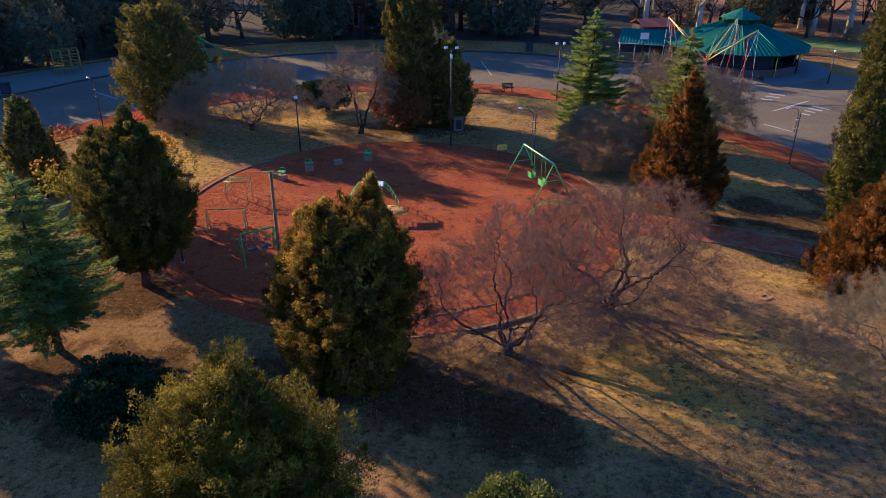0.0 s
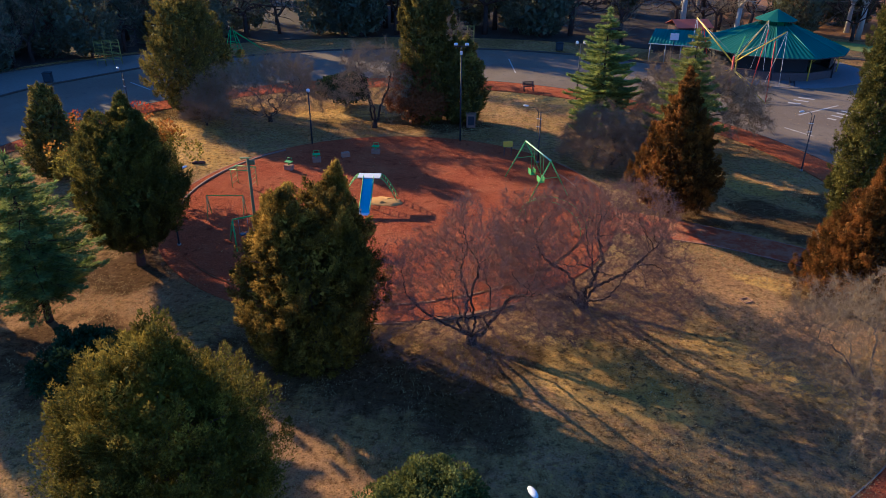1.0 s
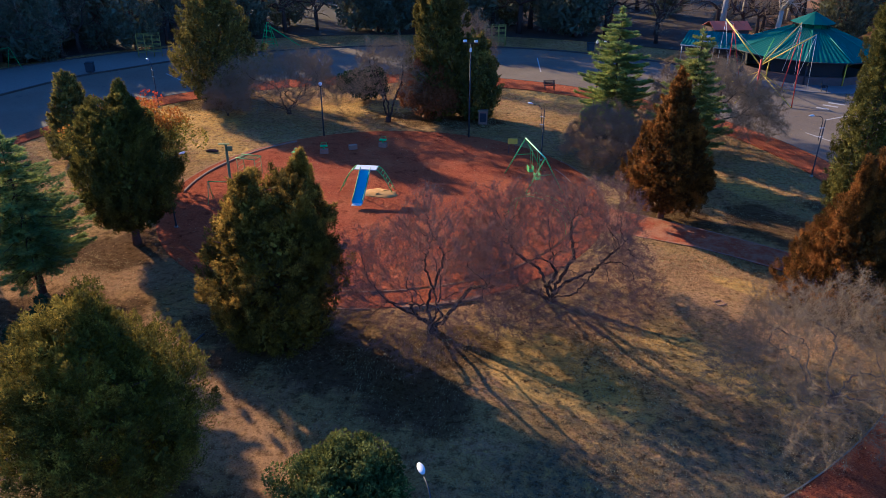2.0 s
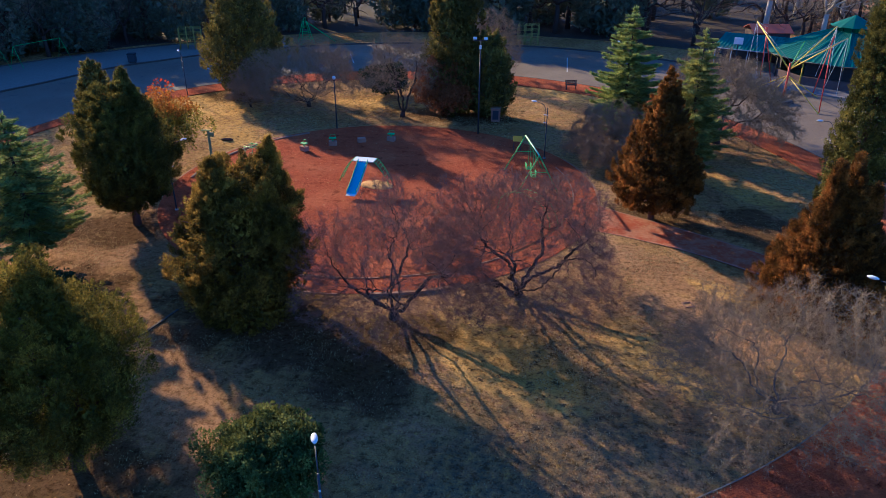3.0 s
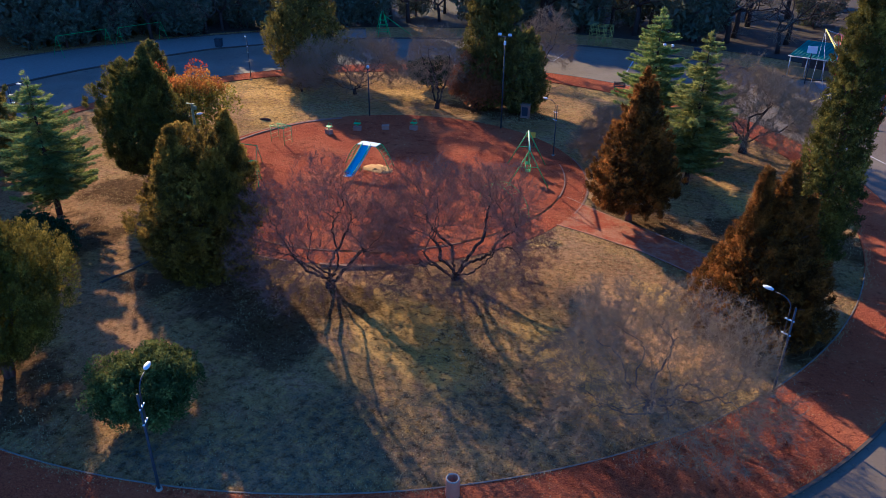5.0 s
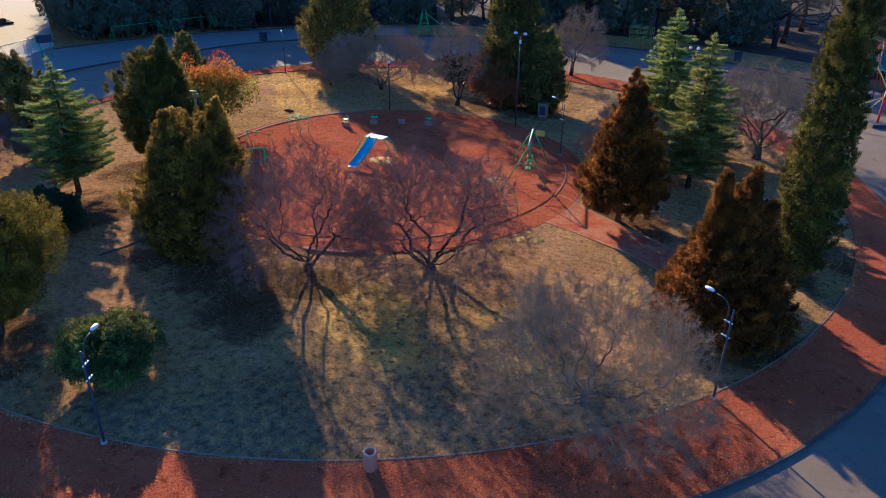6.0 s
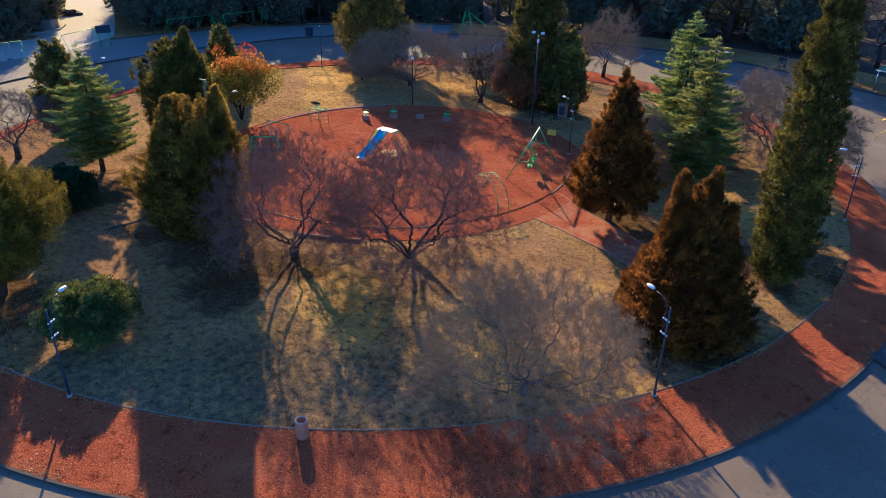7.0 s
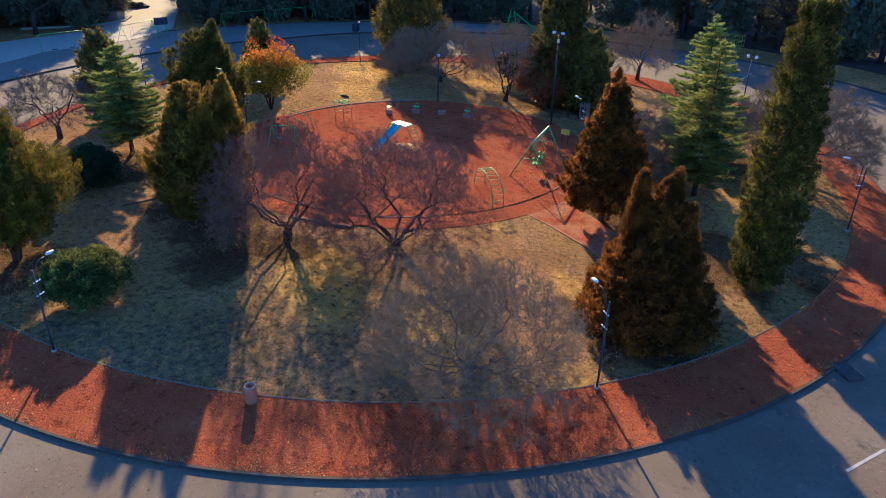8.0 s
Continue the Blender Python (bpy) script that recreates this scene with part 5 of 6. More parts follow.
flood = holder("floodlight_mast", (0.75, 47.6, 0), 0, "tall dark mast with two white floodlights", "floodlight")
bar("mast", [(0, 0, -0.2), (0, 0, 3), (0, 0, 6.7)], [0.06, 0.05, 0.04], IRON, flood)
bar("crossbar", [(-0.5, -0.1, 6.75), (0.5, 0.1, 6.75)], 0.03, IRON, flood)
for sx in (-0.38, 0.38):
    bm = bmesh.new()
    box(bm, (0.25, 0.13, 0.16), (sx, -0.08, 6.9), (-35, 0, 10), 0.03)
    part("floodlight", bm, WHITE, flood, "white floodlight housing")
bm = bmesh.new()
box(bm, (0.15, 0.14, 0.26), (0, 0, 6.3), (0, 0, 0), 0.02)
part("control_box", bm, WHITE, flood)

pole = holder("utility_pole", (-6.65, 24.25, 0), 0, "tall weathered green timber pole with a crossarm", "utility pole")
bar("post", [(0, 0, -0.3), (0, 0, 3.5), (0.02, 0, 6.55)], [0.07, 0.065, 0.055], POLE_GREEN, pole, sides=10)
bm = bmesh.new()
box(bm, (0.45, 0.05, 0.05), (-0.06, 0, 6.58), (0, 0, 12), 0.015)
part("crossarm", bm, LIME, pole, "pale lime crossarm")
bm = bmesh.new()
box(bm, (0.2, 0.14, 0.18), (0.2, -0.05, 6.42), (0, 0, 12), 0.02)
part("switch_box", bm, POLE_GREEN, pole)


# ---- playground ----
def chute_line(k):
    """The slide's profile from the deck to its lip: length out and height."""
    u = k / 14
    return 2.35 * u, 1.42 * (1 - u) ** 1.12 + 0.24 * u + (0.04 if u > 0.9 else 0)


slide = holder("slide", (-3.95, 36.15, 0), 2, "blue slide with white deck and green ladder arches", "slide", "playground equipment")
bm = bmesh.new()
profile = [chute_line(k) for k in range(15)]
rows = []
for out, z in profile:
    y = -0.35 - out
    rows.append([bm.verts.new((sx, y, z + sz)) for sx, sz in ((-0.30, 0.15), (-0.27, 0.15), (-0.27, 0.0), (0.27, 0.0), (0.27, 0.15), (0.30, 0.15), (0.30, -0.04), (-0.30, -0.04))])
for r0_, r1_ in zip(rows, rows[1:]):
    for k in range(8):
        bm.faces.new((r0_[k], r0_[(k + 1) % 8], r1_[(k + 1) % 8], r1_[k]))
bm.faces.new(rows[0])
bm.faces.new(rows[-1][::-1])
part("chute", bm, BLUE, slide, "blue enamelled chute with raised sides")
for sx in (-0.3, 0.3):
    bar("chute_rail", [(sx, -0.35 - o, z + 0.17) for o, z in profile], 0.025, GREEN, slide)
bm = bmesh.new()
box(bm, (0.56, 0.34, 0.03), (0, -2.78, 0.27), (4, 0, 0), 0.008)
part("chute_lip", bm, WHITE, slide, "pale worn metal lip")
bm = bmesh.new()
box(bm, (1.3, 0.72, 0.05), (0, 0, 1.46), (0, 0, 0), 0.012)
part("deck", bm, WHITE, slide, "white metal deck")
for sx in (-1, 1):
    curve = []
    for k in range(9):
        u = k / 8
        curve.append((sx * (0.65 + 0.95 * u ** 1.25), 1.46 * math.cos(u * math.pi / 2) ** 0.9 if k < 8 else 0.02))
    for sy in (-0.34, 0.34):
        bar("ladder_rail", [(x_, sy, max(z_, 0.0)) for x_, z_ in curve], 0.026, GREEN, slide)
    for k in range(7):
        u = (k + 0.6) / 7.4
        x_, z_ = sx * (0.65 + 0.95 * u ** 1.25), 1.46 * max(math.cos(u * math.pi / 2), 0) ** 0.9
        bar("rung", [(x_, -0.34, z_), (x_, 0.34, z_)], 0.017, GREEN, slide, sides=6)
bar("leg", [(0, -1.3, 0.0), (0, -1.3, 0.8)], 0.03, GREEN, slide)
mound = bmesh.new()
bmesh.ops.create_uvsphere(mound, u_segments=20, v_segments=8, radius=1.0, matrix=Matrix.Diagonal((1.05, 0.7, 0.09, 1)))
for v_ in mound.verts:
    v_.co += Vector((noise.noise(v_.co * 3), noise.noise(v_.co * 3 + Vector((5, 0, 0))), 0)) * 0.34
sand = part("sand_mound", mound, YELLOW_SAND, None, smooth=True)
sand.location = (-3.1, 35.75, 0.05)
tagged(sand, "low mound of yellow sand beside the slide", "sand heap")


def a_frame_swing(a, b, height, splay, mat, label, seats=(), seat_mat=None, name="swing", thin=1.0):
    """A swing: two A-shaped ends, a top bar, and chair seats on chains."""
    a, b = Vector((*a, 0)), Vector((*b, 0))
    sw = holder(name, ((a.x + b.x) / 2, (a.y + b.y) / 2, 0), 0, label, "swing", "playground equipment")
    c = (a + b) / 2
    a, b = a - c, b - c
    along = (b - a).normalized()
    across = Vector((-along.y, along.x, 0))
    top = Vector((0, 0, height))
    # given a seat_mat, the bar's paler green paints in a sun glint
    bar("top_bar", [a + top, b + top], 0.045 * thin, GLINT_GREEN if seat_mat else mat, sw)
    for end, sgn in ((a, -1), (b, 1)):
        for s_ in (-1, 1):
            bar("leg", [end + top, end + across * splay * s_ + along * 0.12 * sgn], 0.035 * thin, mat, sw)
        bar("brace", [end + across * splay * 0.45 + top * 0.55, end - across * splay * 0.45 + top * 0.55], 0.02, mat, sw)
    for u in seats:
        p_ = a + (b - a) * u
        sz = 0.62
        for s_ in (-0.22, 0.22):
            q_ = p_ + along * s_
            bar("chain", [q_ + top, q_ + across * 0.05 + Vector((0, 0, sz))], 0.012, STEEL if not seat_mat else seat_mat, sw, sides=5)
        bm_ = bmesh.new()
        turn_ = math.degrees(math.atan2(along.y, along.x))
        box(bm_, (0.46, 0.32, 0.05), (p_.x, p_.y, sz), (0, 0, turn_), 0.012)
        seat_ = part("seat", bm_, seat_mat or IRON, sw)
        if seat_mat:
            for s_ in (-1, 1):
                bm_ = bmesh.new()
                q_ = p_ + across * 0.15 * s_
                box(bm_, (0.46, 0.035, 0.26), (q_.x, q_.y, sz + 0.2), (0, 0, turn_), 0.01)
                part("guard", bm_, seat_mat, seat_)
    return sw


a_frame_swing((5.15, 40.7), (6.45, 37.1), 2.33, 1.25, GREEN, "green A frame swing, top bar paled for sun glint, chair seats", (0.32, 0.68), GREEN)


def ladder_frame(at, turn, length, width, height, label):
    """Low monkey bars: two ladders for legs and a ladder across."""
    f_ = holder("monkey_bars", (*at, 0), turn, label, "climbing frame", "playground equipment")
    for sy in (-width / 2, width / 2):
        for sx in (-length / 2, length / 2):
            bar("post", [(sx, sy, -0.1), (sx, sy, height)], 0.028, LIME, f_)
        bar("top_rail", [(-length / 2 - 0.06, sy, height), (length / 2 + 0.06, sy, height)], 0.028, GREEN, f_)
    for k in range(7):
        x_ = -length / 2 + length * k / 6
        bar("rung", [(x_, -width / 2, height), (x_, width / 2, height)], 0.017, GREEN, f_, sides=6)
    for sx in (-length / 2, length / 2):
        for k in range(1, 4):
            bar("rung", [(sx, -width / 2, height * k / 4), (sx, width / 2, height * k / 4)], 0.015, LIME, f_, sides=6)
    return f_


ladder_frame((-11.9, 37.5), -8, 1.25, 0.75, 1.2, "low green and lime monkey bars on gravel")
goal = holder("chin_up_bar", (-11.4, 33.0, 0), 5, "green horizontal bar on splayed pipe legs", "exercise bar", "playground equipment")
bar("top_bar", [(-1.0, 0, 1.28), (1.0, 0, 1.28)], 0.03, GREEN, goal)
for sx in (-0.98, 0.98):
    for sy in (-0.42, 0.42):
        bar("leg", [(sx, 0, 1.28), (sx, sy, -0.05)], 0.028, LIME, goal)
a_frame_swing((-9.7, 29.4), (-8.3, 30.3), 1.5, 0.75, GREEN, "small dark green swing with two seats in shade", (0.3, 0.7))


def rider(at, turn, top, label):
    """A seat of bent green pipe on a concrete block."""
    r_ = holder("play_seat", (*at, 0.05), turn, label, "play seat", "play seats")
    bm_ = bmesh.new()
    box(bm_, (0.56, 0.36, 0.34), (0, 0, 0.15), (0, 0, 0), 0.03)
    part("block", bm_, KERB_RED, r_, "dusty concrete block")
    if top:
        bm_ = bmesh.new()
        box(bm_, (0.5, 0.3, 0.05), (0, 0.02, 0.52), (6, 0, 0), 0.015)
        seat_ = part("seat", bm_, GREEN, r_, "green enamelled seat")
        bar("neck", [(0, 0, 0.3), (0, 0, 0.52)], 0.05, GREEN, r_)
        bar("handle", [(-0.2, 0.1, 0.54), (-0.16, 0.16, 0.74), (0.16, 0.16, 0.74), (0.2, 0.1, 0.54)], 0.018, GREEN, seat_)
    return r_


rider((-10.0, 40.6), -20, True, "green pipe play seat on a concrete block in sun")
rider((-8.55, 42.2), 15, True, "green pipe play seat on a concrete block")
rider((-6.85, 43.4), 30, False, "bare concrete block with its seat missing")
rider((-4.9, 44.2), -5, True, "green pipe play seat in the conifer's shadow")

arch = holder("arch_climber", (6.4, 33.15, 0), -34, "arched green ladder climber behind the bare tree", "climbing frame", "playground equipment")
for sy in (-0.32, 0.32):
    bar("rail", [(-1.9 * math.cos(u), sy, 1.55 * math.sin(u) ** 0.8) for u in [math.pi * k / 18 for k in range(19)]], 0.026, GREEN, arch)
for k in range(1, 15):
    u = math.pi * k / 15
    bar("rung", [(-1.9 * math.cos(u), -0.32, 1.55 * math.sin(u) ** 0.8), (-1.9 * math.cos(u), 0.32, 1.55 * math.sin(u) ** 0.8)], 0.016, LIME, arch, sides=6)

board = holder("notice_board", (4.15, 44.4, 0), 8, "small blank yellow board on two posts", "sign")
for sx in (-0.24, 0.24):
    bar("post", [(sx, 0, -0.1), (sx, 0, 0.75)], 0.025, IRON, board)
bm = bmesh.new()
box(bm, (0.64, 0.05, 0.38), (0, 0, 0.9), (-12, 0, 0), 0.01)
part("panel", bm, YELLOW, board)

litter_bin = holder("litter_bin", (12.4, 12.95, 0), 0, "terracotta drum litter bin with pale rim", "litter bin")
bm = bmesh.new()
prof = [(0.0, 0.03), (0.2, 0.0), (0.215, 0.05), (0.205, 0.36), (0.215, 0.66), (0.2, 0.68), (0.15, 0.68), (0.14, 0.45), (0.0, 0.42)]
last_ring = None
for rad_, z_ in prof:
    ring = [bm.verts.new((max(rad_, 0.001) * math.cos(2 * math.pi * k / 20), max(rad_, 0.001) * math.sin(2 * math.pi * k / 20), z_)) for k in range(20)]
    if last_ring:
        for k in range(20):
            bm.faces.new((last_ring[k], last_ring[(k + 1) % 20], ring[(k + 1) % 20], ring[k]))
    last_ring = ring
drum_ = part("drum", bm, TERRACOTTA, litter_bin, smooth=True)
bm = bmesh.new()
tube(bm, [(0.18 * math.cos(2 * math.pi * k / 20), 0.18 * math.sin(2 * math.pi * k / 20), 0.69) for k in range(20)], 0.026, 8, True)
part("rim", bm, KERB, drum_, "pale concrete rim", smooth=True)
for at in ((10.6, 82.4), (-39.1, 62.4)):
    b_ = holder("waste_container", (*at, 0), 15, "square dark waste container by the far kerb", "litter bin", "waste containers")
    bm = bmesh.new()
    box(bm, (0.75, 0.6, 0.8), (0, 0, 0.5), (0, 0, 0), 0.05)
    body_ = part("body", bm, IRON, b_)
    bm = bmesh.new()
    box(bm, (0.8, 0.66, 0.09), (0, 0, 0.94), (4, 0, 0), 0.03)
    part("lid", bm, DARK, body_)
    for sx in (-0.28, 0.28):
        bar("foot", [(sx, 0, 0), (sx, 0, 0.14)], 0.06, DARK, b_)

bench = holder("bench", (6.3, 62.9, 0.05), 12, "dark slatted park bench with a low back", "bench")
for k in range(4):
    bm = bmesh.new()
    box(bm, (1.05, 0.09, 0.04), (0, -0.18 + 0.12 * k, 0.44), (0, 0, 0), 0.008)
    part("seat_slat", bm, BARK, bench)
for k in range(3):
    bm = bmesh.new()
    box(bm, (1.05, 0.035, 0.09), (0, 0.28 + 0.03 * k, 0.52 + 0.11 * k), (-12, 0, 0), 0.008)
    part("back_slat", bm, BARK, bench)
for sx in (-0.42, 0.42):
    bar("leg", [(sx, -0.2, 0), (sx, -0.18, 0.42), (sx, 0.25, 0.42), (sx, 0.34, 0.78)], 0.03, IRON, bench)
    bar("leg", [(sx, 0.25, 0), (sx, 0.22, 0.42)], 0.03, IRON, bench)

m = pose(31.3, 67.0, -0.03, 0, 0, 70)
copy_thing(bench, m).matrix_basis = m

cabinet = holder("utility_cabinet", (1.4, 51.3, 0), 5, "small brown plastered utility cabinet under the conifers", "utility cabinet")
bm = bmesh.new()
box(bm, (0.7, 0.45, 1.05), (0, 0, 0.5), (0, 0, 0), 0.03)
body_ = part("body", bm, STONE, cabinet)
bm = bmesh.new()
box(bm, (0.78, 0.53, 0.08), (0, 0, 1.06), (0, 0, 0), 0.02)
part("cap", bm, EDGING, cabinet)
bm = bmesh.new()
box(bm, (0.46, 0.03, 0.7), (0, -0.235, 0.52), (0, 0, 0), 0.006)
part("door", bm, IRON, body_)

bm = bmesh.new()
box(bm, (1.05, 0.7, 0.14), (26.95, 29.5, 0.0), (0, 0, -38), 0.03)
tagged(part("drain_slab", bm, KERB_DARK), "pale concrete slab over the kerb drain", "drain cover")
cover = holder("manhole", (14.4, 25.9, 0.02), 25, "square earth filled manhole frame in the lawn", "manhole")
for sx, sy, lx, ly in ((0, -0.18, 0.42, 0.04), (0, 0.18, 0.42, 0.04), (-0.19, 0, 0.04, 0.32), (0.19, 0, 0.04, 0.32)):
    bm = bmesh.new()
    box(bm, (lx, ly, 0.05), (sx, sy, 0.0), (0, 0, 0), 0.008)
    part("frame_bar", bm, STONE, cover)
log = bmesh.new()
tube(log, [(-0.5, -0.1, 0.12), (-0.15, 0.02, 0.16), (0.25, 0.0, 0.15), (0.55, 0.12, 0.11)], [0.12, 0.17, 0.16, 0.1], 9)
for v_ in log.verts:
    v_.co += Vector((noise.noise(v_.co * 5), noise.noise(v_.co * 5 + Vector((3, 1, 0))), noise.noise(v_.co * 4))) * 0.06
stump = part("fallen_log", log, BARK_RED, None, smooth=True)
stump.scale = (0.8, 0.7, 0.6)
stump.location = (-16.3, 41.35, 0)
tagged(stump, "dark broken log lying on the golden grass", "log")


# ---- pavilion and rides on the plaza ----
def pavilion(cx, cy, radius, eave, apex, sides=12):
    """A many-sided kiosk: ribbed green sheet roof with a lantern, posts, low walls and a dark inside."""
    pv = holder("pavilion", (cx, cy, 0.03), 0, "many sided kiosk with a ribbed green sheet roof", "pavilion")
    corner = [(math.cos(2 * math.pi * (k + 0.5) / sides), math.sin(2 * math.pi * (k + 0.5) / sides)) for k in range(sides)]
    lantern = radius * 0.28
    for k in range(sides):
        (ax, ay), (bx, by) = corner[k], corner[(k + 1) % sides]
        bm_ = bmesh.new()
        grid_rows = []
        ribs = 16
        for rr, zz in ((radius, eave), (radius * 0.62, eave + (apex - 1.45 - eave) * 0.47), (lantern * 0.82, apex - 1.45)):
            row = []
            for i_ in range(ribs + 1):
                u = i_ / ribs
                lift_ = 0.045 if i_ % 2 else 0.0
                row.append(bm_.verts.new(((ax + (bx - ax) * u) * rr, (ay + (by - ay) * u) * rr, zz + lift_)))
            grid_rows.append(row)
        for p_, q_ in zip(grid_rows, grid_rows[1:]):
            for i_ in range(ribs):
                bm_.faces.new((p_[i_], p_[i_ + 1], q_[i_ + 1], q_[i_]))
        bmesh.ops.solidify(bm_, geom=bm_.faces[:], thickness=0.03)
        part("roof_panel", bm_, ROOF, pv)
        bm_ = bmesh.new()
        v0 = [bm_.verts.new((ax * lantern, ay * lantern, apex - 1.0)), bm_.verts.new((bx * lantern, by * lantern, apex - 1.0)), bm_.verts.new((0, 0, apex))]
        bm_.faces.new(v0)
        bmesh.ops.solidify(bm_, geom=bm_.faces[:], thickness=0.03)
        part("lantern_panel", bm_, ROOF, pv)
        bar("hip_rail", [(ax * radius, ay * radius, eave + 0.04), (ax * lantern * 0.82, ay * lantern * 0.82, apex - 1.4)], 0.04, ROOF, pv, sides=6)
        bar("post", [(ax * radius * 0.9, ay * radius * 0.9, 0), (ax * radius * 0.9, ay * radius * 0.9, eave + 0.12)], 0.06, YELLOW if k % 2 else IRON, pv)
        bar("lantern_post", [(ax * lantern * 0.75, ay * lantern * 0.75, apex - 1.5), (ax * lantern * 0.75, ay * lantern * 0.75, apex - 0.85)], 0.03, IRON, pv, sides=6)
        bar("brace", [(ax * radius * 0.9, ay * radius * 0.9, eave - 0.5), (ax * radius * 0.99, ay * radius * 0.99, eave - 0.03)], 0.025, YELLOW, pv, sides=6)
        bar("fascia", [(ax * radius, ay * radius, eave - 0.03), (bx * radius, by * radius, eave - 0.03)], 0.045, IRON, pv, sides=6)
        mx, my = (ax + bx) / 2, (ay + by) / 2
        turn_ = math.degrees(math.atan2(by - ay, bx - ax))
        span_ = math.hypot(bx - ax, by - ay) * radius * 0.88
        bm_ = bmesh.new()
        box(bm_, (span_, 0.16, 0.75), (mx * radius * 0.88, my * radius * 0.88, 0.37), (0, 0, turn_), 0.015)
        part("low_wall", bm_, BRICKWORK, pv, "low plastered wall")
        if k % 3 != 0:
            bm_ = bmesh.new()
            box(bm_, (span_ * 0.96, 0.05, eave - 0.85), (mx * radius * 0.84, my * radius * 0.84, 0.75 + (eave - 0.85) / 2), (0, 0, turn_))
            part("shutter", bm_, DARK, pv, "dark closed shutter")
    bm_ = bmesh.new()
    bmesh.ops.create_cone(bm_, cap_ends=True, segments=24, radius1=1.4, radius2=1.4, depth=eave, matrix=Matrix.Translation((0, 0, eave / 2)))
    part("core", bm_, DARK, pv)
    return pv


pavilion(31.8, 75.6, 7.4, 2.25, 5.85)
wing = holder("shelter_wing", (23.6, 78.6, 0), -18, "long low green sheet roofed shelter beside the pavilion", "shelter")
bm = bmesh.new()
row_a, row_b = [], []
for k in range(41):
    x_ = -3.4 + 6.8 * k / 40
    z_ = 0.05 if k % 2 else 0.0
    row_a.append(bm.verts.new((x_, -2.4, 1.95 + z_)))
    row_b.append(bm.verts.new((x_, 2.6, 2.75 + z_)))
for k in range(40):
    bm.faces.new((row_a[k], row_a[k + 1], row_b[k + 1], row_b[k]))
bmesh.ops.solidify(bm, geom=bm.faces[:], thickness=0.03)
part("roof", bm, ROOF, wing, "ribbed green sheet roof")
bar("gutter", [(-3.4, -2.42, 1.92), (3.4, -2.42, 1.92)], 0.05, STEEL, wing)
for k in range(5):
    x_ = -3.2 + 1.6 * k
    bar("post", [(x_, -2.2, 0), (x_, -2.2, 1.95)], 0.05, STEEL, wing)
    bar("post", [(x_, 2.4, 0), (x_, 2.4, 2.7)], 0.05, IRON, wing)
bm = bmesh.new()
box(bm, (6.6, 0.15, 2.4), (0, 2.3, 1.2))
part("back_wall", bm, BRICKWORK, wing)
bm = bmesh.new()
box(bm, (6.2, 0.1, 0.9), (0, -1.9, 0.45))
part("counter", bm, TIMBER, wing)
hut = holder("red_roofed_hut", (26.5, 88.3, 0), 10, "small hut with a faded red sheet roof", "hut")
bm = bmesh.new()
box(bm, (4.0, 3.2, 2.2), (0, 0, 1.1))
part("wall", bm, BRICKWORK, hut)
for s_ in (-1, 1):
    bm = bmesh.new()
    box(bm, (4.5, 2.1, 0.06), (0, s_ * 0.98, 2.55), (-s_ * 20, 0, 0), 0.01)
    part("roof_slope", bm, ROOF_RED, hut)

ride = holder("bungee_ride", (24.4, 63.6, -0.03), 0, "bungee trampoline ride with yellow arms and red masts", "fairground ride")
bar("mast", [(0, -0.2, 0), (0.05, 0.3, 3.3)], 0.09, RED, ride)
bm = bmesh.new()
box(bm, (1.3, 1.3, 0.3), (0, -0.2, 0.12), (0, 0, 30), 0.04)
part("base_block", bm, IRON, ride)
hub = Vector((0.05, 0.3, 2.75))
tips = [Vector((-2.5, 4.8, 5.95)), Vector((4.2, 5.1, 5.75)), Vector((3.4, -1.8, 5.85)), Vector((0.9, 0.9, 5.0))]
for k, tip_ in enumerate(tips):
    bar("arm", [hub, tip_], [0.06, 0.045], YELLOW if k < 3 else GREEN, ride)
for end in ((2.2, -3.4, 0.05), (-2.4, 3.4, 0.05), (-2.2, -2.6, 0.05), (3.3, 2.4, 0.05)):
    bar("stay", [hub - Vector((0, 0, 0.5)), end], 0.04, YELLOW, ride)
for foot_, top_ in (((2.3, -3.1, 0), (2.0, -3.3, 5.3)), ((3.0, 3.0, 0), (3.7, 3.3, 5.2)), ((-0.6, 8.6, 0), (-0.9, 8.4, 5.0)), ((0.2, 7.2, 0), (-1.4, 6.4, 5.3))):
    bar("pole", [foot_, top_], 0.045, RED, ride)
    near = min(tips[:3], key=lambda q: (q - Vector(top_)).length)
    bar("rope", [top_, near], 0.016, STEEL, ride, sides=5)
for tip_ in tips[:3]:
    for dx, dy in ((0.5, -0.4), (-0.4, 0.5)):
        bar("rope", [tip_, (tip_.x * 0.9 + dx, tip_.y * 0.9 + dy, 1.3)], 0.014, WHITE, ride, sides=5)
    bar("rope", [tip_, (0.1, 0.3, 3.3)], 0.014, STEEL, ride, sides=5)
flag = holder("sign_post", (21.5, 74.2, 0), 0, "small blank white board on a tall post", "sign")
bar("post", [(0, 0, 0), (0, 0, 3.1)], 0.05, IRON, flag)
bm = bmesh.new()
box(bm, (0.85, 0.06, 0.65), (0, -0.06, 3.2), (0, 0, 0), 0.01)
part("panel", bm, WHITE, flag)
stand = holder("trestle_board", (36.7, 60.0, -0.03), 20, "yellow folding trestle board on the pavement", "sign")
for s_ in (-1, 1):
    for sx in (-0.4, 0.4):
        bar("leg", [(sx, s_ * 0.4, 0), (sx, 0, 0.85)], 0.035, YELLOW, stand)
bm = bmesh.new()
box(bm, (0.95, 0.06, 0.5), (0, -0.14, 0.6), (-25, 0, 0), 0.01)
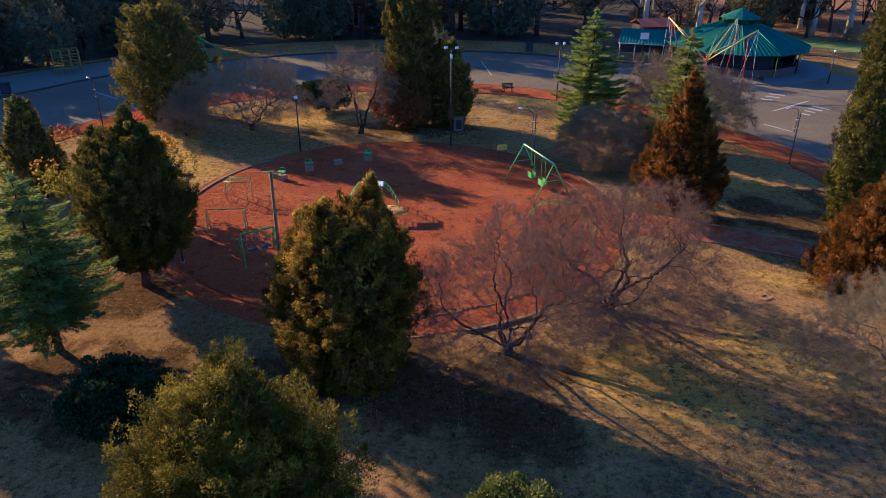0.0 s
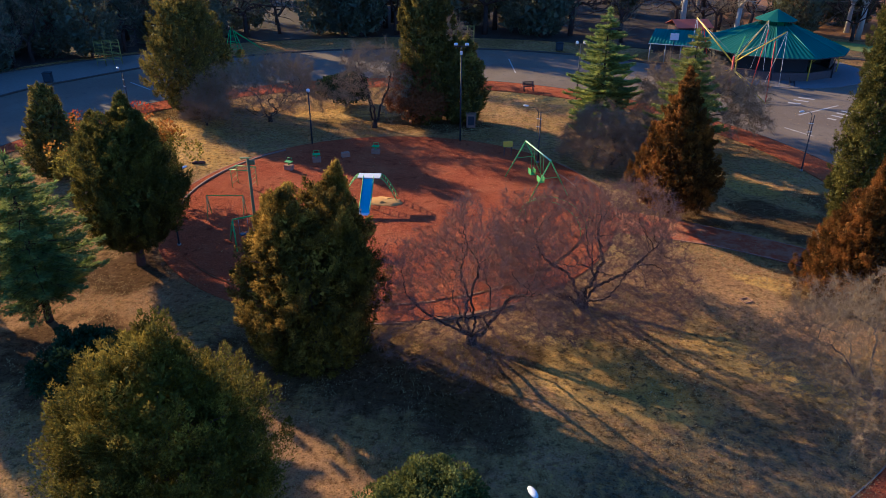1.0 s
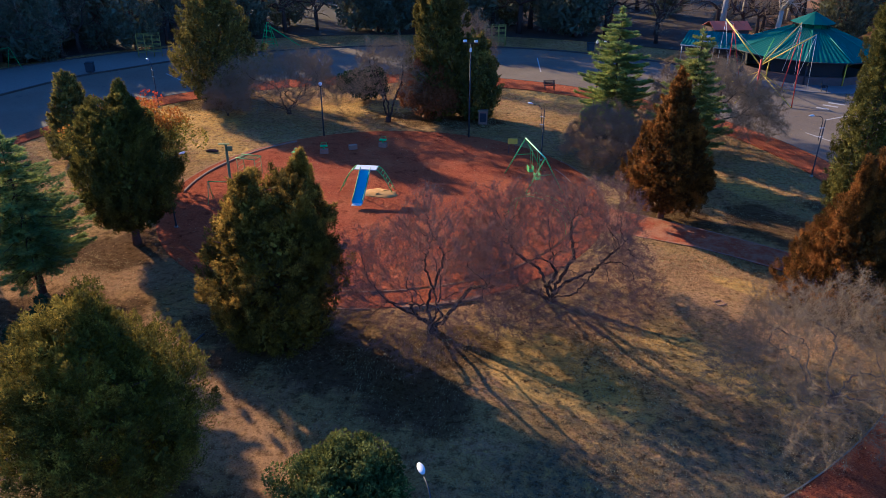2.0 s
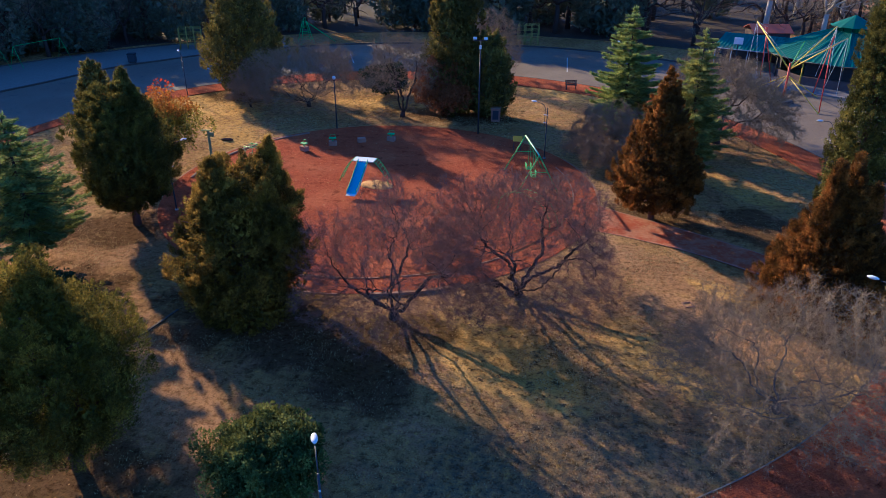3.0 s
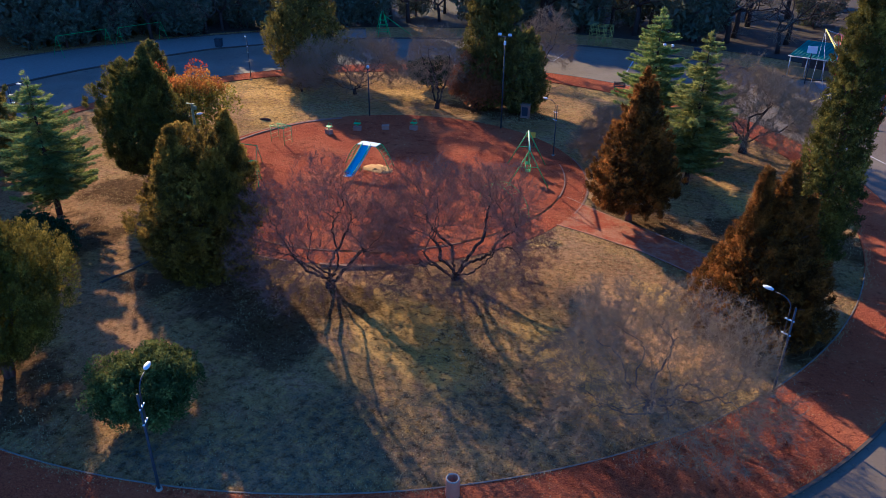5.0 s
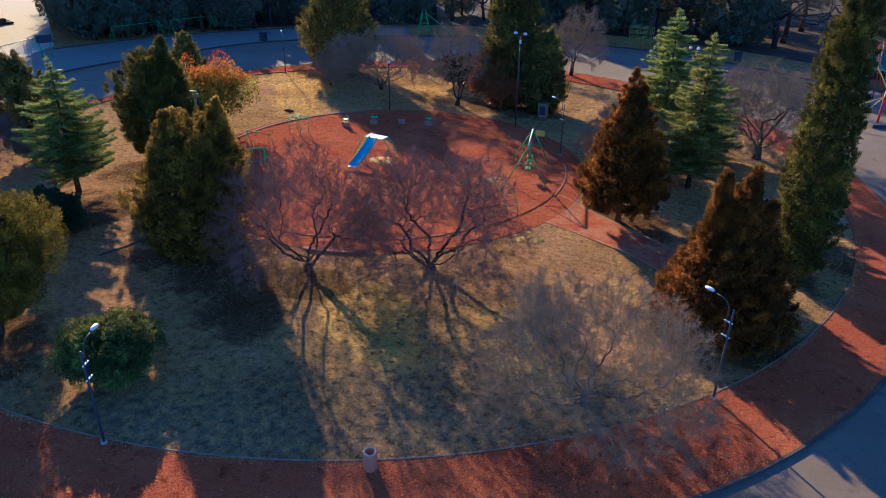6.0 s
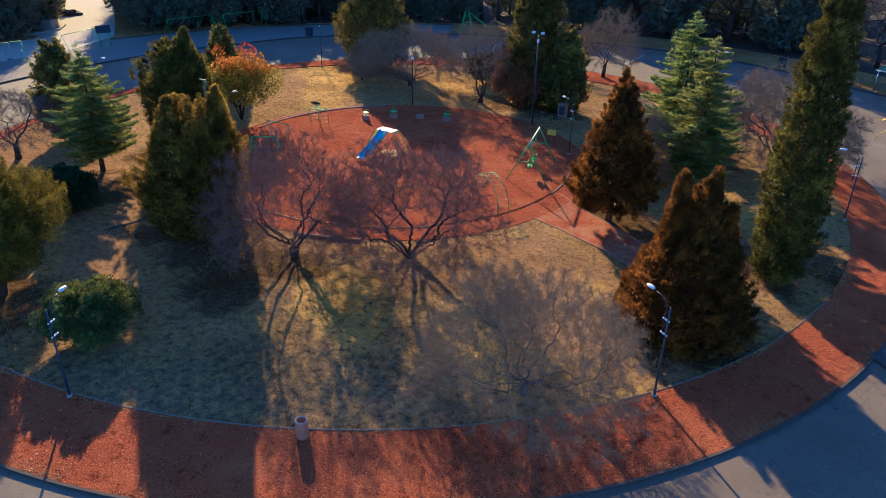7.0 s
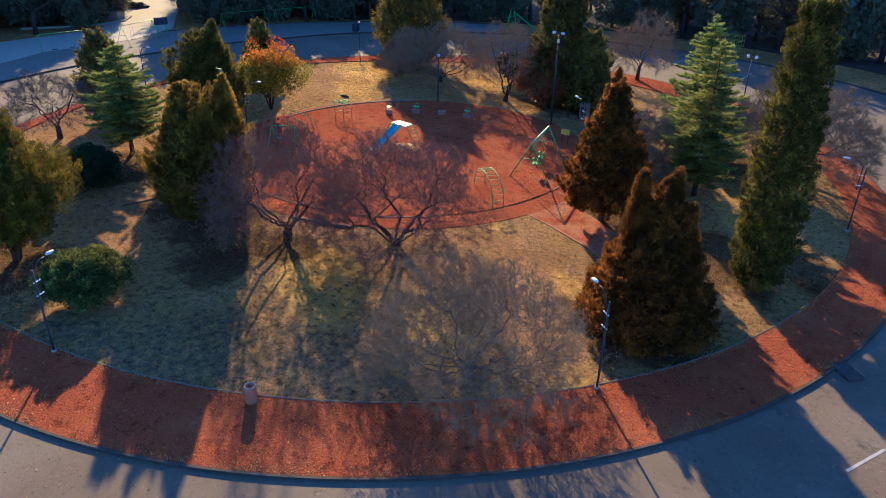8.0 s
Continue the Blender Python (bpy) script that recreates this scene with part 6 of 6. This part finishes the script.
part("panel", bm, IRON, stand)


# ---- play equipment on the far bank ----
a_frame_swing((-50.3, 50.6), (-49.4, 56.2), 2.1, 1.0, GREEN, "tall bare green swing frame in woodland shade", thin=0.6)
a_frame_swing((-48.8, 57.4), (-47.7, 62.6), 2.1, 1.0, GREEN, "second green swing frame in woodland shade", thin=0.6)
a_frame_swing((-49.2, 29.0), (-49.0, 33.4), 2.2, 1.0, GREEN, "green swing frame beside the sunny track", (0.3, 0.7), thin=0.7)
a_frame_swing((-48.8, 37.4), (-50.6, 41.8), 2.2, 1.0, GREEN, "green swing frame before the pale track", (0.3, 0.7), thin=0.7)
sign = holder("dark_board", (-50.9, 43.0, 0), 70, "dark blank board on two green posts", "sign")
for sx in (-0.5, 0.5):
    bar("post", [(sx, 0, 0), (sx, 0, 1.9)], 0.05, GREEN, sign)
bm = bmesh.new()
box(bm, (1.5, 0.07, 0.8), (0, -0.06, 1.9), (0, 0, 0), 0.01)
part("panel", bm, IRON, sign)


def cage(at, turn, mat, label):
    c_ = holder("climbing_cage", (*at, 0), turn, label, "climbing frame", "climbing cages")
    for i_ in range(4):
        for j_ in range(3):
            bar("upright", [(-1.2 + 0.8 * i_, -0.8 + 0.8 * j_, 0), (-1.2 + 0.8 * i_, -0.8 + 0.8 * j_, 2.3)], 0.03, mat, c_, sides=6)
    for k in range(1, 5):
        z_ = 2.3 * k / 4
        for j_ in range(3):
            bar("cross_bar", [(-1.2, -0.8 + 0.8 * j_, z_), (1.2, -0.8 + 0.8 * j_, z_)], 0.024, mat, c_, sides=6)
        for i_ in range(4):
            bar("cross_bar", [(-1.2 + 0.8 * i_, -0.8, z_), (-1.2 + 0.8 * i_, 0.8, z_)], 0.024, mat, c_, sides=6)
    return c_


cage((-37.5, 71.0), 30, MUSTARD, "dull yellow climbing cage below the trees")
cage((-0.6, 84.2), 0, MUSTARD, "yellow climbing cage on the far side of the road")
tower = holder("climbing_tower", (-26.2, 77.4, 0), 40, "green pyramid climbing frame with sloping rails", "climbing frame")
for sx, sy in ((-0.8, -0.8), (0.8, -0.8), (0.8, 0.8), (-0.8, 0.8)):
    bar("leg", [(sx, sy, 0), (sx * 0.25, sy * 0.25, 2.6)], 0.04, GREEN, tower)
bar("hoop", [(-0.2, -0.2, 2.6), (-0.15, -0.15, 2.95), (0.15, 0.15, 2.95), (0.2, 0.2, 2.6)], 0.03, GREEN, tower)
for s_ in (-0.3, 0.3):
    bar("slope_rail", [(0.2, s_, 2.5), (3.6, s_, 0.0)], 0.035, GREEN, tower)
for k in range(1, 4):
    w_ = 0.8 - 0.55 * k / 4
    bar("cross_bar", [(-w_, -w_, 2.6 * k / 4), (w_, -w_, 2.6 * k / 4)], 0.025, GREEN, tower)
    bar("cross_bar", [(-w_, w_, 2.6 * k / 4), (w_, w_, 2.6 * k / 4)], 0.025, GREEN, tower)


# ---- structures beside the sandy track ----
SIGN_TEAL = paint_material("teal sign enamel", (0.04, 0.28, 0.30), 0.5)
SOIL = concrete_material("dark dug soil", (0.035, 0.026, 0.02), (0.11, 0.08, 0.06))
for at, turn, size in (((-67.2, 44.3), 28, (3.2, 1.4, 1.1)), ((-74.0, 47.4), 28, (3.6, 2.0, 1.5)), ((-70.6, 42.6), 28, (3.0, 1.2, 0.8))):
    block = holder("concrete_block", (*at, 0), turn, "weathered grey concrete block beside the sandy track", "concrete block", "concrete blocks")
    bm = bmesh.new()
    box(bm, (size[0], size[1], size[2]), (0, 0, size[2] / 2), (0, 0, 0), 0.05)
    body_ = part("body", bm, KERB, block)
    bm = bmesh.new()
    box(bm, (size[0] + 0.16, size[1] + 0.16, 0.12), (0, 0, size[2] + 0.055), (0, 0, 0), 0.03)
    part("coping", bm, PAVING, body_, "paler coping slab")
island = [(-66.6, 33.0), (-64.6, 37.0), (-63.6, 41.5), (-64.2, 44.8), (-67.0, 47.0)]
band("island_kerb", island, [(x - 0.35, y + 0.1) for x, y in island], 0.22, KERB, label="rough concrete kerb bounding the sandy track", category="kerb", closed=False, cuts=1)
slab = holder("leaning_slab", (-65.6, 39.2, 0), 40, "pale concrete slab lying on the bank", "slab")
bm = bmesh.new()
box(bm, (2.4, 1.0, 0.14), (0, 0, 0.3), (0, 12, 0), 0.03)
part("body", bm, KERB, slab)
bm = bmesh.new()
box(bm, (0.5, 0.9, 0.5), (-0.9, 0, 0.22), (0, 0, 0), 0.04)
part("support", bm, KERB_DARK, slab)
board_ = holder("teal_board", (-76.4, 42.0, 0), 55, "small blank teal board on a short post", "sign")
bar("post", [(0, 0, 0), (0, 0, 2.0)], 0.06, IRON, board_)
bm = bmesh.new()
box(bm, (0.8, 0.07, 1.5), (0, -0.08, 1.5), (0, 0, 0), 0.02)
part("panel", bm, SIGN_TEAL, board_)
bm = bmesh.new()
bmesh.ops.create_icosphere(bm, subdivisions=4, radius=1.0)
for v_ in bm.verts:
    lump = 1 + 0.35 * noise.noise(v_.co * 2.2)
    v_.co = Vector((v_.co.x * 1.9 * lump, v_.co.y * 1.1 * lump, max(v_.co.z * 0.7 * lump, -0.1)))
mound = part("soil_mound", bm, SOIL, smooth=True)
mound.matrix_basis = pose(-74.9, 51.2, 0.06, 0, 0, 35)
tagged(mound, "heap of dark dug soil on the track", "soil heap")
